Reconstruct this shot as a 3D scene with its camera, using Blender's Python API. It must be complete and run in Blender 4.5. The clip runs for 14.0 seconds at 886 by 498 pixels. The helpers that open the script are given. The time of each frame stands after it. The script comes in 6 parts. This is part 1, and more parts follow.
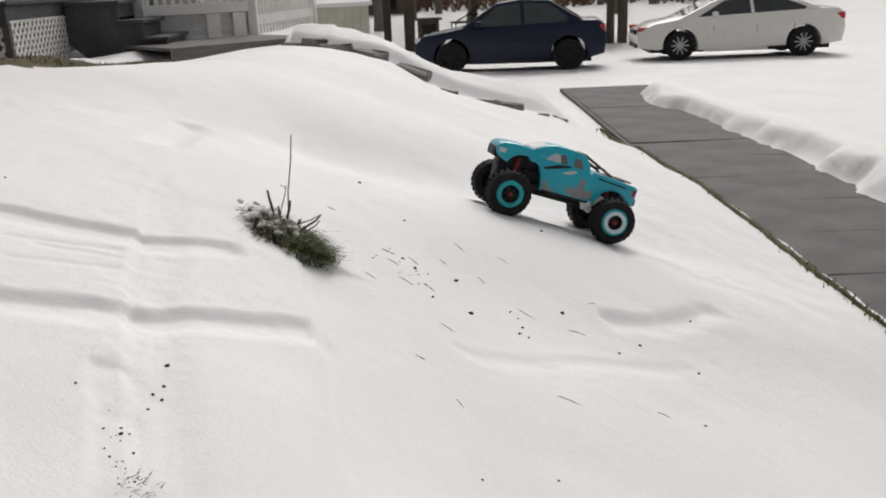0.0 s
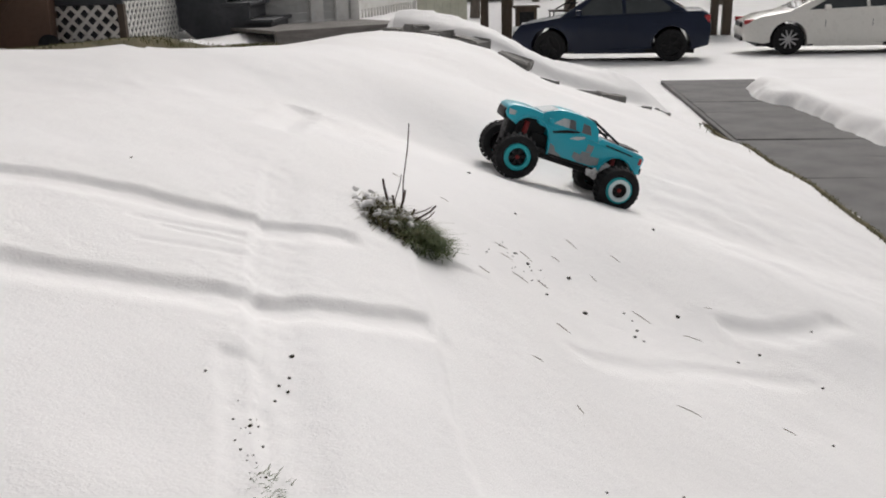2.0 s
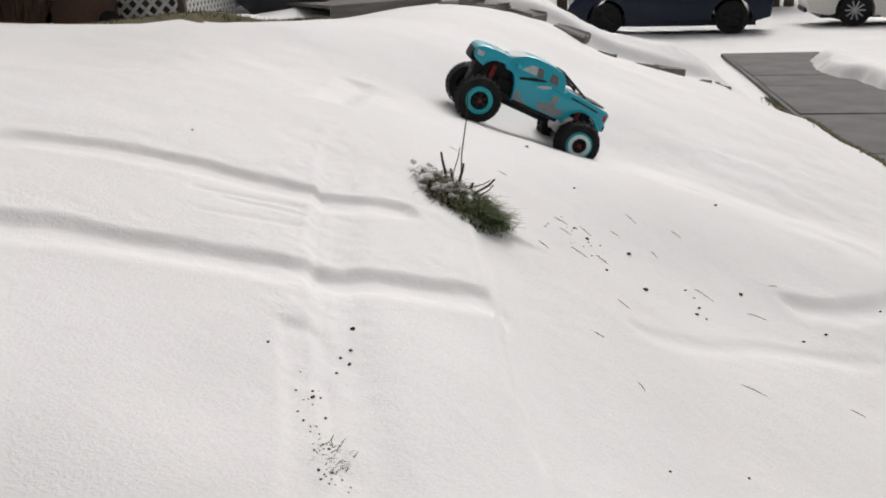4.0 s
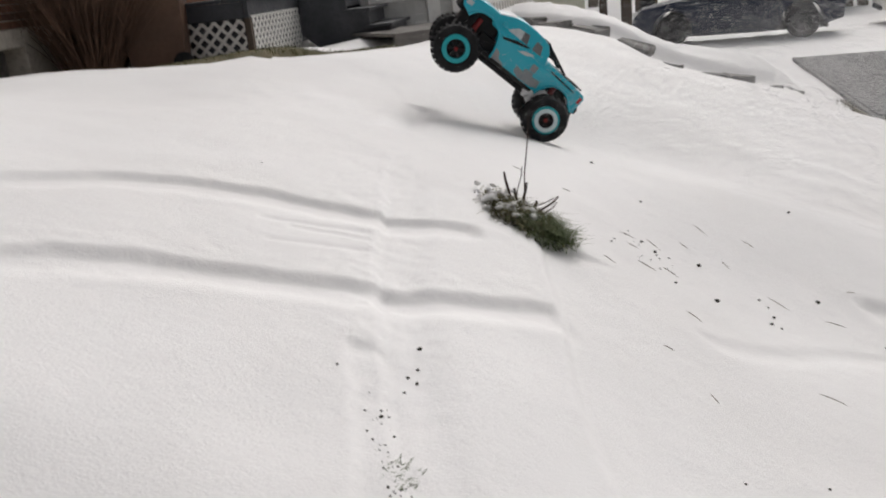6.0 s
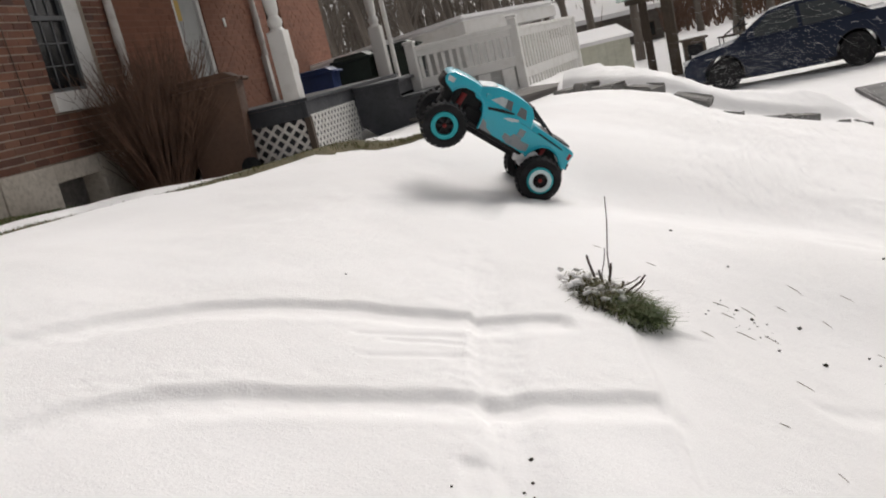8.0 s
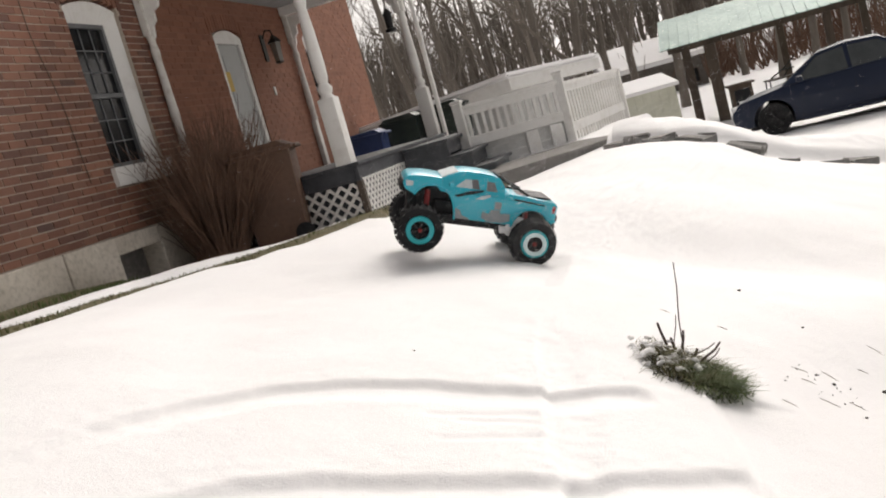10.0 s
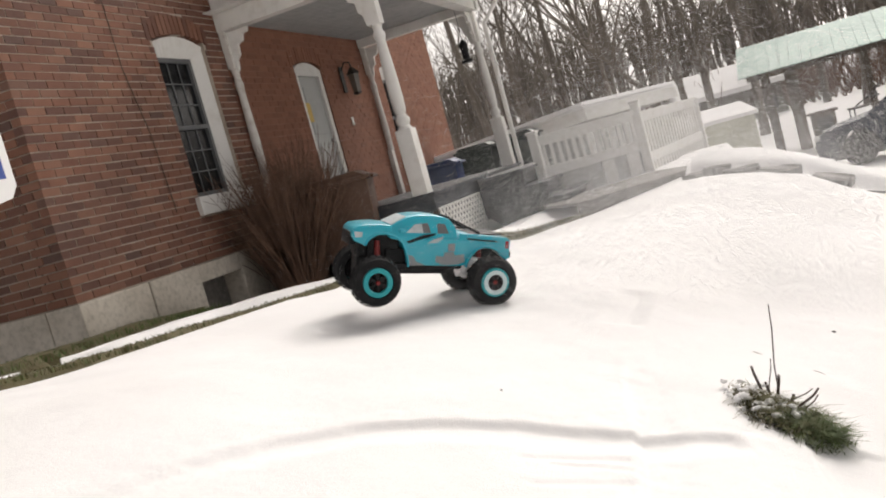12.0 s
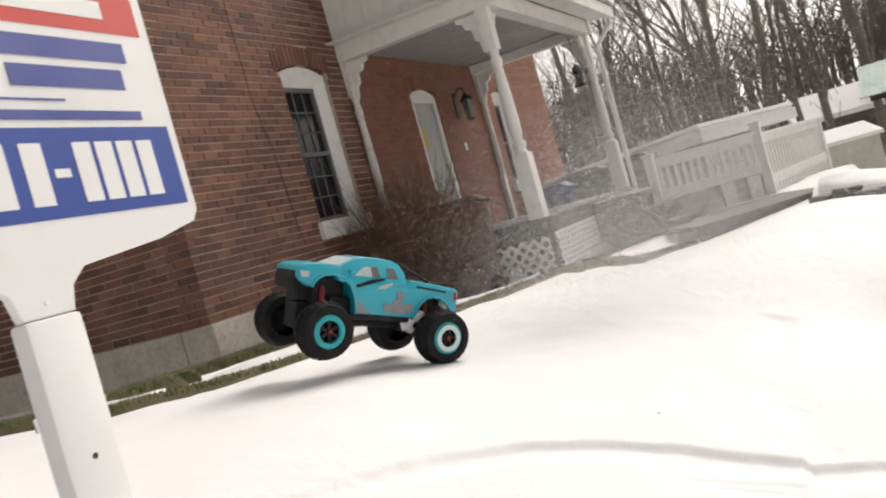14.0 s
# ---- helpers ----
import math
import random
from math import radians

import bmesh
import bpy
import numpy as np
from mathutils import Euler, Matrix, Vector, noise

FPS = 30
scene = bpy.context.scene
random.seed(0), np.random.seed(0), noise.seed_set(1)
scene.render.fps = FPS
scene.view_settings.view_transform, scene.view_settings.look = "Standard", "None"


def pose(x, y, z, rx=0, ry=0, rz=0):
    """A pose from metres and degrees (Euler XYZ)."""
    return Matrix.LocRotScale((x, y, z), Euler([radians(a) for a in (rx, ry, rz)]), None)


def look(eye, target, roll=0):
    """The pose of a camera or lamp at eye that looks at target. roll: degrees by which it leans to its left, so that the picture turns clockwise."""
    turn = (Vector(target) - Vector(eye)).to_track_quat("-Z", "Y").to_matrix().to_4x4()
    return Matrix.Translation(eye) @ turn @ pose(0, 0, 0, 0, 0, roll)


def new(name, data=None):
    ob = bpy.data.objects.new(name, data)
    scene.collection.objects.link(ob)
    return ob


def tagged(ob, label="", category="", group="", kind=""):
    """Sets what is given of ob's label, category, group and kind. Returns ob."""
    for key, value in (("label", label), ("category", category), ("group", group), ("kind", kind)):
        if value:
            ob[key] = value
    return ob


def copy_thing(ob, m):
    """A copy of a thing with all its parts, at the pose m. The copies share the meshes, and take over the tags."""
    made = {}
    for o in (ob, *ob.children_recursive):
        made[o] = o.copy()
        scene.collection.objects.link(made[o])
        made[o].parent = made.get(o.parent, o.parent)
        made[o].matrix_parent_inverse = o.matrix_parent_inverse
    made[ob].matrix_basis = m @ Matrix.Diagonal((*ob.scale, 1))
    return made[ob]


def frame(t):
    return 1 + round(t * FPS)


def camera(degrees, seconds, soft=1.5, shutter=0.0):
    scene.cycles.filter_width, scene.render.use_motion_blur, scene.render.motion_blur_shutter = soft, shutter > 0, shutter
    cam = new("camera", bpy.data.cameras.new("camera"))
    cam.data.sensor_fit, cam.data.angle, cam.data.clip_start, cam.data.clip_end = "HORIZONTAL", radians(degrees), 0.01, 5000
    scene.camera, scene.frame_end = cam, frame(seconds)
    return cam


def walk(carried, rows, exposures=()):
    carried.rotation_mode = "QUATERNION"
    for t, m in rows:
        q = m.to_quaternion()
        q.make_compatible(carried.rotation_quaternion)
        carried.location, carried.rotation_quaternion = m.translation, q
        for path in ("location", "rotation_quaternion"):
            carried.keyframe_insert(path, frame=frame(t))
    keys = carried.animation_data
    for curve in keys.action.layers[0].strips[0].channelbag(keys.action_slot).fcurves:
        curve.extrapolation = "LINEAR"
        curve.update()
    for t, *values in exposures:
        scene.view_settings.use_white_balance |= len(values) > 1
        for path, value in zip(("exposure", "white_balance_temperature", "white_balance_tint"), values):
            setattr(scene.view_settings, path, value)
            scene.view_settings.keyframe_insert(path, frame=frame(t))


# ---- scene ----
cam = camera(53.2, 14.0, soft=1.9, shutter=0.4)
ROWS = [
    (0.0, 0.0000, 0.0000, 1.5000, 73.09, 2.26, -0.69),
    (0.5, -0.0275, 0.0260, 1.5040, 72.97, 1.72, 1.01),
    (1.0, -0.0562, 0.0425, 1.5082, 72.98, 1.43, 2.46),
    (1.5, -0.0782, 0.0569, 1.5072, 72.89, 1.29, 4.21),
    (2.0, -0.0957, 0.0668, 1.5021, 72.50, 1.50, 5.24),
    (2.5, -0.0989, 0.0628, 1.5007, 72.25, 2.51, 6.40),
    (3.0, -0.1088, 0.0692, 1.4950, 71.98, 2.80, 7.03),
    (5.5, -0.1202, 0.0916, 1.4898, 70.13, 2.42, 11.18),
    (6.0, -0.0896, 0.0610, 1.4946, 72.70, 5.86, 12.39),
    (6.5, -0.1157, 0.0811, 1.5259, 74.10, 7.49, 13.44),
    (7.0, -0.1238, 0.0915, 1.5382, 75.35, 9.70, 13.77),
    (7.5, -0.1251, 0.0818, 1.5550, 76.56, 11.74, 14.27),
    (10.0, -0.1710, 0.1032, 1.6385, 81.77, 15.37, 18.14),
    (10.5, -0.1831, 0.1062, 1.6506, 82.81, 15.01, 19.76),
    (11.0, -0.1868, 0.0948, 1.6606, 83.19, 15.15, 20.86),
    (11.5, -0.2021, 0.1032, 1.6709, 84.02, 15.15, 21.75),
    (12.0, -0.2107, 0.0933, 1.6840, 84.78, 15.32, 22.91),
    (12.5, -0.2220, 0.0740, 1.6975, 85.89, 15.43, 24.10),
    (13.0, -0.2378, 0.0493, 1.7077, 86.94, 15.77, 25.45),
    (13.5, -0.2868, 0.0509, 1.7240, 87.91, 16.29, 27.04),
    (14.0, -0.3299, 0.0017, 1.7149, 88.23, 15.61, 29.77),
]
EXPOSURES = [(0.0, -0.24, 6600, 12), (5.0, -0.26, 6600, 12), (6.5, -0.3, 6600, 12), (7.5, -0.18, 6650, 12), (10.0, 0.22, 6900, 13), (11.0, 0.28, 6950, 13), (14.0, 0.28, 6950, 13)]
walk(cam, [(t, pose(*r)) for t, *r in ROWS], EXPOSURES)

# ---- sky and sun: an overcast winter day ----
world = bpy.data.worlds.new("overcast")
scene.world = world
world.use_nodes = True
wn, wl = world.node_tree.nodes, world.node_tree.links
sky = wn.new("ShaderNodeTexSky")
sky.sky_type = "NISHITA"
sky.sun_disc = False
sky.sun_elevation, sky.sun_rotation = radians(42), radians(10)
sky.air_density, sky.dust_density, sky.ozone_density = 1.0, 6.0, 1.0
hsv = wn.new("ShaderNodeHueSaturation")
hsv.inputs["Saturation"].default_value = 0.12
wl.new(sky.outputs[0], hsv.inputs["Color"])
wl.new(hsv.outputs[0], wn["Background"].inputs["Color"])
wn["Background"].inputs["Strength"].default_value = 0.115
sun_data = bpy.data.lights.new("sun", "SUN")
sun_data.energy, sun_data.angle, sun_data.color = 0.9, radians(35), (1.0, 0.97, 0.93)
sun = new("sun", sun_data)
sun.matrix_world = look((6, 34, 30), (0, 0, 0))


# ---- materials ----
def material(name, rough=0.7, metal=0.0, color=(0.5, 0.5, 0.5)):
    m = bpy.data.materials.new(name)
    m.use_nodes = True
    b = m.node_tree.nodes["Principled BSDF"]
    b.inputs["Base Color"].default_value = (*color, 1)
    b.inputs["Roughness"].default_value = rough
    b.inputs["Metallic"].default_value = metal
    return m, m.node_tree.nodes, m.node_tree.links, b


def coords(nd, lk, scale=(1, 1, 1), space="Object"):
    tc, mp = nd.new("ShaderNodeTexCoord"), nd.new("ShaderNodeMapping")
    mp.inputs["Scale"].default_value = scale
    lk.new(tc.outputs[space], mp.inputs["Vector"])
    return mp.outputs[0]


def noise_tex(nd, lk, vec, scale, detail=4, rough=0.55):
    n = nd.new("ShaderNodeTexNoise")
    n.inputs["Scale"].default_value, n.inputs["Detail"].default_value = scale, detail
    n.inputs["Roughness"].default_value = rough
    if vec is not None:
        lk.new(vec, n.inputs["Vector"])
    return n.outputs["Fac"]


def ramp(nd, lk, fac, stops):
    r = nd.new("ShaderNodeValToRGB")
    while len(r.color_ramp.elements) < len(stops):
        r.color_ramp.elements.new(0.5)
    for e, (p, c) in zip(r.color_ramp.elements, stops):
        e.position, e.color = p, (*c, 1)
    lk.new(fac, r.inputs[0])
    return r.outputs[0]


def mix(nd, lk, fac, a, b, kind="MIX"):
    m = nd.new("ShaderNodeMix")
    m.data_type, m.blend_type = "RGBA", kind
    for sock, v in ((m.inputs[0], fac), (m.inputs[6], a), (m.inputs[7], b)):
        if isinstance(v, (int, float)):
            sock.default_value = v
        elif isinstance(v, tuple):
            sock.default_value = (*v, 1)
        else:
            lk.new(v, sock)
    return m.outputs[2]


def bump(nd, lk, bsdf, height, strength, dist):
    b = nd.new("ShaderNodeBump")
    b.inputs["Strength"].default_value, b.inputs["Distance"].default_value = strength, dist
    lk.new(height, b.inputs["Height"])
    lk.new(b.outputs[0], bsdf.inputs["Normal"])


def two_tone(name, c1, c2, scale, rough=0.7, metal=0.0, fine=8.0, relief=0.003, space="Object", stretch=(1, 1, 1), c3=None):
    """A surface with large blotches and fine grain."""
    m, nd, lk, b = material(name, rough, metal)
    v = coords(nd, lk, stretch, space)
    big = noise_tex(nd, lk, v, scale)
    grain = noise_tex(nd, lk, v, scale * fine, 5)
    col = ramp(nd, lk, big, [(0.32, c1), (0.68, c2)])
    col = mix(nd, lk, ramp(nd, lk, grain, [(0.45, (0, 0, 0)), (0.75, (0.5, 0.5, 0.5))]), col, c3 or tuple(x * 0.7 for x in c1))
    lk.new(col, b.inputs["Base Color"])
    lk.new(ramp(nd, lk, grain, [(0.3, (rough * 0.85,) * 3), (0.7, (min(1, rough * 1.12),) * 3)]), b.inputs["Roughness"])
    if relief:
        bump(nd, lk, b, grain, 0.5, relief)
    return m


def snow_material():
    m, nd, lk, b = material("snow", 0.65)
    v = coords(nd, lk)
    big = noise_tex(nd, lk, v, 1.1, 5)
    mid = noise_tex(nd, lk, v, 14, 6, 0.6)
    fine = noise_tex(nd, lk, v, 160, 4, 0.7)
    col = ramp(nd, lk, big, [(0.3, (0.84, 0.83, 0.82)), (0.7, (0.90, 0.895, 0.89))])
    col = mix(nd, lk, ramp(nd, lk, mid, [(0.56, (0, 0, 0)), (0.8, (0.35, 0.35, 0.35))]), col, (0.80, 0.785, 0.78))
    lk.new(col, b.inputs["Base Color"])
    b.inputs["Specular IOR Level"].default_value = 0.25
    add = nd.new("ShaderNodeMath")
    add.operation = "MULTIPLY_ADD"
    lk.new(mid, add.inputs[0])
    add.inputs[1].default_value = 2.2
    lk.new(fine, add.inputs[2])
    bump(nd, lk, b, add.outputs[0], 0.3, 0.007)
    return m


def brick_material(name, tones, soot, lime):
    """Red clay bricks, each with its own tone, sooty and lime-stained."""
    m, nd, lk, b = material(name, 0.88)
    info, geo = nd.new("ShaderNodeObjectInfo"), nd.new("ShaderNodeNewGeometry")
    add = nd.new("ShaderNodeMath")
    add.operation = "ADD"
    lk.new(info.outputs["Random"], add.inputs[0])
    lk.new(geo.outputs["Random Per Island"], add.inputs[1])
    frac = nd.new("ShaderNodeMath")
    frac.operation = "FRACT"
    lk.new(add.outputs[0], frac.inputs[0])
    tone = ramp(nd, lk, frac.outputs[0], list(zip((0.0, 0.3, 0.65, 0.92, 1.0), tones)))
    v = geo.outputs["Position"]
    big = noise_tex(nd, lk, v, 0.9, 4)
    fine = noise_tex(nd, lk, v, 55, 5, 0.65)
    col = mix(nd, lk, ramp(nd, lk, big, [(0.42, (0.0,) * 3), (0.72, (0.55,) * 3)]), tone, soot)
    col = mix(nd, lk, ramp(nd, lk, fine, [(0.52, (0.0,) * 3), (0.8, (0.5,) * 3)]), col, lime)
    lk.new(col, b.inputs["Base Color"])
    bump(nd, lk, b, fine, 0.6, 0.004)
    return m


def paint_material(name, color, rough, dirt, coat=0.0, metal=0.0, scale=6.0):
    m, nd, lk, b = material(name, rough, metal)
    v = coords(nd, lk)
    n = noise_tex(nd, lk, v, scale, 6, 0.65)
    col = mix(nd, lk, ramp(nd, lk, n, [(0.5, (0.0,) * 3), (0.78, (0.6,) * 3)]), color, dirt)
    lk.new(col, b.inputs["Base Color"])
    lk.new(ramp(nd, lk, n, [(0.4, (rough,) * 3), (0.8, (min(1, rough + 0.3),) * 3)]), b.inputs["Roughness"])
    b.inputs["Coat Weight"].default_value = coat
    b.inputs["Coat Roughness"].default_value = 0.08
    return m


def glass_material(name, color, rough=0.05, shine=0.8):
    m, nd, lk, b = material(name, rough, 0.0, color)
    v = coords(nd, lk)
    lk.new(ramp(nd, lk, noise_tex(nd, lk, v, 3), [(0.3, color), (0.8, tuple(min(1, c * 1.6 + 0.004) for c in color))]), b.inputs["Base Color"])
    b.inputs["Specular IOR Level"].default_value = shine
    return m


SNOW = snow_material()
BRICK = brick_material("brick", ((0.105, 0.047, 0.034), (0.165, 0.070, 0.045), (0.215, 0.092, 0.056), (0.26, 0.125, 0.08), (0.08, 0.045, 0.038)), (0.10, 0.05, 0.037), (0.27, 0.15, 0.10))
SOFT_BRICK = brick_material("sheltered_brick", ((0.20, 0.085, 0.052), (0.225, 0.095, 0.057), (0.24, 0.103, 0.062), (0.26, 0.115, 0.07), (0.19, 0.08, 0.05)), (0.19, 0.08, 0.05), (0.25, 0.115, 0.07))
RED_MORTAR = two_tone("red_mortar", (0.22, 0.105, 0.068), (0.28, 0.14, 0.092), 2.0, 0.95, fine=30, relief=0.003)
MORTAR = two_tone("mortar", (0.37, 0.31, 0.25), (0.50, 0.43, 0.36), 2.0, 0.95, fine=30, relief=0.004)
CONCRETE = two_tone("foundation_concrete", (0.43, 0.385, 0.32), (0.66, 0.61, 0.53), 1.6, 0.92, fine=12, relief=0.006, c3=(0.2, 0.17, 0.13))
ASPHALT = two_tone("asphalt", (0.070, 0.068, 0.065), (0.135, 0.131, 0.126), 2.2, 0.85, fine=60, relief=0.004, c3=(0.22, 0.22, 0.22))
STONE = two_tone("grey_stone", (0.17, 0.165, 0.155), (0.28, 0.27, 0.255), 4, 0.9, fine=10, relief=0.006)
WHITE = paint_material("white_paint", (0.74, 0.73, 0.70), 0.5, (0.52, 0.49, 0.44))
WORN_WHITE = paint_material("worn_white_paint", (0.68, 0.66, 0.62), 0.6, (0.30, 0.24, 0.19), scale=14)
CEILING = two_tone("grey_boards", (0.33, 0.345, 0.35), (0.42, 0.43, 0.43), 1.0, 0.6, relief=0.001)
# also colours the sheets that imitate shade below the porch deck
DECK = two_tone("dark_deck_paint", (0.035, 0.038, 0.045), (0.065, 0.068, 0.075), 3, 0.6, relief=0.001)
BOARD = two_tone("weathered_board", (0.13, 0.12, 0.11), (0.22, 0.205, 0.19), 2.5, 0.85, stretch=(1, 8, 8), relief=0.002)
DARKWOOD = two_tone("dark_timber", (0.06, 0.045, 0.035), (0.12, 0.088, 0.062), 2.0, 0.85, stretch=(1, 1, 0.2), relief=0.004)
BARK = two_tone("bark", (0.11, 0.092, 0.076), (0.21, 0.18, 0.15), 1.2, 0.95, stretch=(1, 1, 0.3), relief=0.01)
TWIG = two_tone("twigs", (0.10, 0.055, 0.036), (0.20, 0.115, 0.075), 3, 0.9, relief=0)
DRYGRASS = two_tone("winter_grass", (0.07, 0.075, 0.026), (0.17, 0.145, 0.065), 9, 0.9, relief=0)
GREEN = two_tone("green_grass", (0.05, 0.085, 0.022), (0.13, 0.16, 0.05), 12, 0.85, relief=0)
STALK = two_tone("dark_stalk", (0.035, 0.022, 0.016), (0.085, 0.055, 0.04), 20, 0.9, relief=0)
DEAD_LEAF = two_tone("rotted_leaf", (0.018, 0.018, 0.010), (0.05, 0.04, 0.022), 20, 0.9, relief=0)
DRY_STALK = two_tone("dry_straw", (0.16, 0.12, 0.085), (0.28, 0.23, 0.17), 30, 0.9, relief=0)
SOIL = two_tone("turf_soil", (0.075, 0.07, 0.028), (0.15, 0.12, 0.06), 7, 0.95, relief=0.02)
TEAL = paint_material("teal_body_paint", (0.002, 0.44, 0.57), 0.32, (0.02, 0.36, 0.45), coat=0.5)
TEAL_RIM = paint_material("teal_ring", (0.01, 0.38, 0.42), 0.4, (0.03, 0.25, 0.28))
RING_WHITE = paint_material("pale_ring", (0.62, 0.74, 0.75), 0.4, (0.35, 0.5, 0.52))
RUBBER = two_tone("rubber", (0.012, 0.012, 0.013), (0.026, 0.026, 0.027), 20, 0.8, relief=0.002)
BLACK = two_tone("black_plastic", (0.012, 0.012, 0.013), (0.03, 0.03, 0.031), 15, 0.5, relief=0.0005)
RED = paint_material("red_anodised", (0.24, 0.014, 0.014), 0.45, (0.10, 0.008, 0.008))
for _m in (RUBBER, BLACK):
    _m.node_tree.nodes["Principled BSDF"].inputs["Specular IOR Level"].default_value = 0.18
STEEL = paint_material("bare_steel", (0.5, 0.5, 0.5), 0.3, (0.3, 0.29, 0.28), metal=1.0)
GREY_DECAL = paint_material("grey_decal", (0.26, 0.29, 0.30), 0.4, (0.12, 0.2, 0.22), scale=40)
PALE_DECAL = paint_material("pale_decal", (0.55, 0.60, 0.61), 0.4, (0.3, 0.42, 0.45), scale=40)
NAVY = paint_material("navy_car_paint", (0.004, 0.010, 0.030), 0.35, (0.005, 0.011, 0.028), coat=0.15)
NAVY.node_tree.nodes["Principled BSDF"].inputs["Specular IOR Level"].default_value = 0.25
CAR_WHITE = paint_material("white_car_paint", (0.84, 0.82, 0.76), 0.25, (0.74, 0.72, 0.66), coat=0.7)
CAR_GLASS = glass_material("dark_car_glass", (0.025, 0.03, 0.031))
PANE = glass_material("window_pane", (0.008, 0.009, 0.010), 0.08, 0.35)
LAMP_RED = glass_material("red_lens", (0.35, 0.01, 0.012), 0.2)
LAMP_CLEAR = glass_material("clear_lens", (0.45, 0.46, 0.46), 0.15)
ALLOY = paint_material("alloy", (0.42, 0.42, 0.43), 0.35, (0.15, 0.14, 0.13), metal=0.8)
BROWN_BIN = two_tone("brown_bin_plastic", (0.085, 0.042, 0.024), (0.12, 0.06, 0.034), 3, 0.55, relief=0.001)
BLUE_BIN = two_tone("blue_bin_plastic", (0.012, 0.03, 0.105), (0.02, 0.045, 0.15), 3, 0.5, relief=0.001)
GREEN_BIN = two_tone("dark_green_bin_plastic", (0.010, 0.018, 0.013), (0.02, 0.032, 0.024), 3, 0.5, relief=0.001)
GREEN_METAL = two_tone("green_roof_metal", (0.19, 0.29, 0.255), (0.27, 0.37, 0.33), 1.5, 0.5, metal=0.2, relief=0.001)
SASH = two_tone("dark_grey_sash_paint", (0.10, 0.105, 0.11), (0.17, 0.175, 0.18), 3, 0.5, relief=0.001)
SHED_WALL = two_tone("cream_siding", (0.50, 0.50, 0.40), (0.60, 0.60, 0.50), 1.2, 0.7, relief=0.001)
PALE_SIDING = two_tone("pale_grey_siding", (0.44, 0.44, 0.42), (0.56, 0.56, 0.54), 1.2, 0.7, relief=0.001)
FAR_WALL = two_tone("far_house_wall", (0.09, 0.08, 0.07), (0.16, 0.14, 0.12), 0.6, 0.9, relief=0)
SIGN_WHITE = paint_material("sign_white", (0.80, 0.80, 0.79), 0.45, (0.70, 0.69, 0.67), scale=3)
SIGN_BLUE = paint_material("sign_blue", (0.018, 0.06, 0.30), 0.4, (0.02, 0.055, 0.26), scale=3)
SIGN_RED = paint_material("sign_red", (0.56, 0.045, 0.035), 0.4, (0.5, 0.04, 0.035), scale=3)
SIGN_INK = paint_material("sign_ink", (0.07, 0.09, 0.30), 0.5, (0.06, 0.08, 0.27), scale=3)
DOOR_GREY = paint_material("pale_grey_door", (0.40, 0.41, 0.40), 0.5, (0.33, 0.33, 0.32))
LANTERN = two_tone("lantern_metal", (0.02, 0.017, 0.014), (0.05, 0.042, 0.035), 20, 0.5, metal=0.5)


FLYING, _nd, _lk, _b = material("flying_snow", 0.8, 0.0, (0.95, 0.95, 0.95))
_tr, _mx, _out = _nd.new("ShaderNodeBsdfTranslucent"), _nd.new("ShaderNodeMixShader"), _nd["Material Output"]
_tr.inputs["Color"].default_value = (0.95, 0.95, 0.95, 1)
_lk.new(ramp(_nd, _lk, noise_tex(_nd, _lk, coords(_nd, _lk), 30), [(0.3, (0.9, 0.9, 0.9)), (0.7, (0.97, 0.97, 0.97))]), _b.inputs["Base Color"])
_mx.inputs[0].default_value = 0.5
_lk.new(_b.outputs[0], _mx.inputs[1])
_lk.new(_tr.outputs[0], _mx.inputs[2])
_lk.new(_mx.outputs[0], _out.inputs["Surface"])


# ---- mesh helpers ----
def box(bm, x0, x1, y0, y1, z0, z1, bevel=0.0, m=None):
    g = bmesh.ops.create_cube(bm, size=1.0)
    bmesh.ops.transform(bm, verts=g["verts"], matrix=Matrix.Translation(((x0 + x1) / 2, (y0 + y1) / 2, (z0 + z1) / 2)) @ Matrix.Diagonal((x1 - x0, y1 - y0, z1 - z0, 1)))
    vs = g["verts"]
    if bevel:
        es = list({e for v in vs for e in v.link_edges})
        r = bmesh.ops.bevel(bm, geom=es, offset=bevel, segments=2, affect="EDGES", profile=0.6)
        vs = list({v for f in r["faces"] for v in f.verts} | {v for v in vs if v.is_valid})
    if m is not None:
        bmesh.ops.transform(bm, verts=vs, matrix=m)
    return vs


def tube(bm, pts, radii, seg=8, caps=True):
    """A round, tapered tube through points."""
    pts = [Vector(p) for p in pts]
    rings, side = [], None
    for i, p in enumerate(pts):
        d = (pts[min(i + 1, len(pts) - 1)] - pts[max(i - 1, 0)]).normalized()
        if side is None:
            side = d.orthogonal().normalized()
        side = (side - d * side.dot(d)).normalized()
        other = d.cross(side)
        r = radii[i] if isinstance(radii, (list, tuple)) else radii
        rings.append([bm.verts.new(p + (side * math.cos(2 * math.pi * k / seg) + other * math.sin(2 * math.pi * k / seg)) * r) for k in range(seg)])
    for a, b in zip(rings, rings[1:]):
        for k in range(seg):
            bm.faces.new((a[k], a[(k + 1) % seg], b[(k + 1) % seg], b[k]))
    if caps:
        bm.faces.new(rings[0][::-1])
        bm.faces.new(rings[-1])
    return [v for r in rings for v in r]


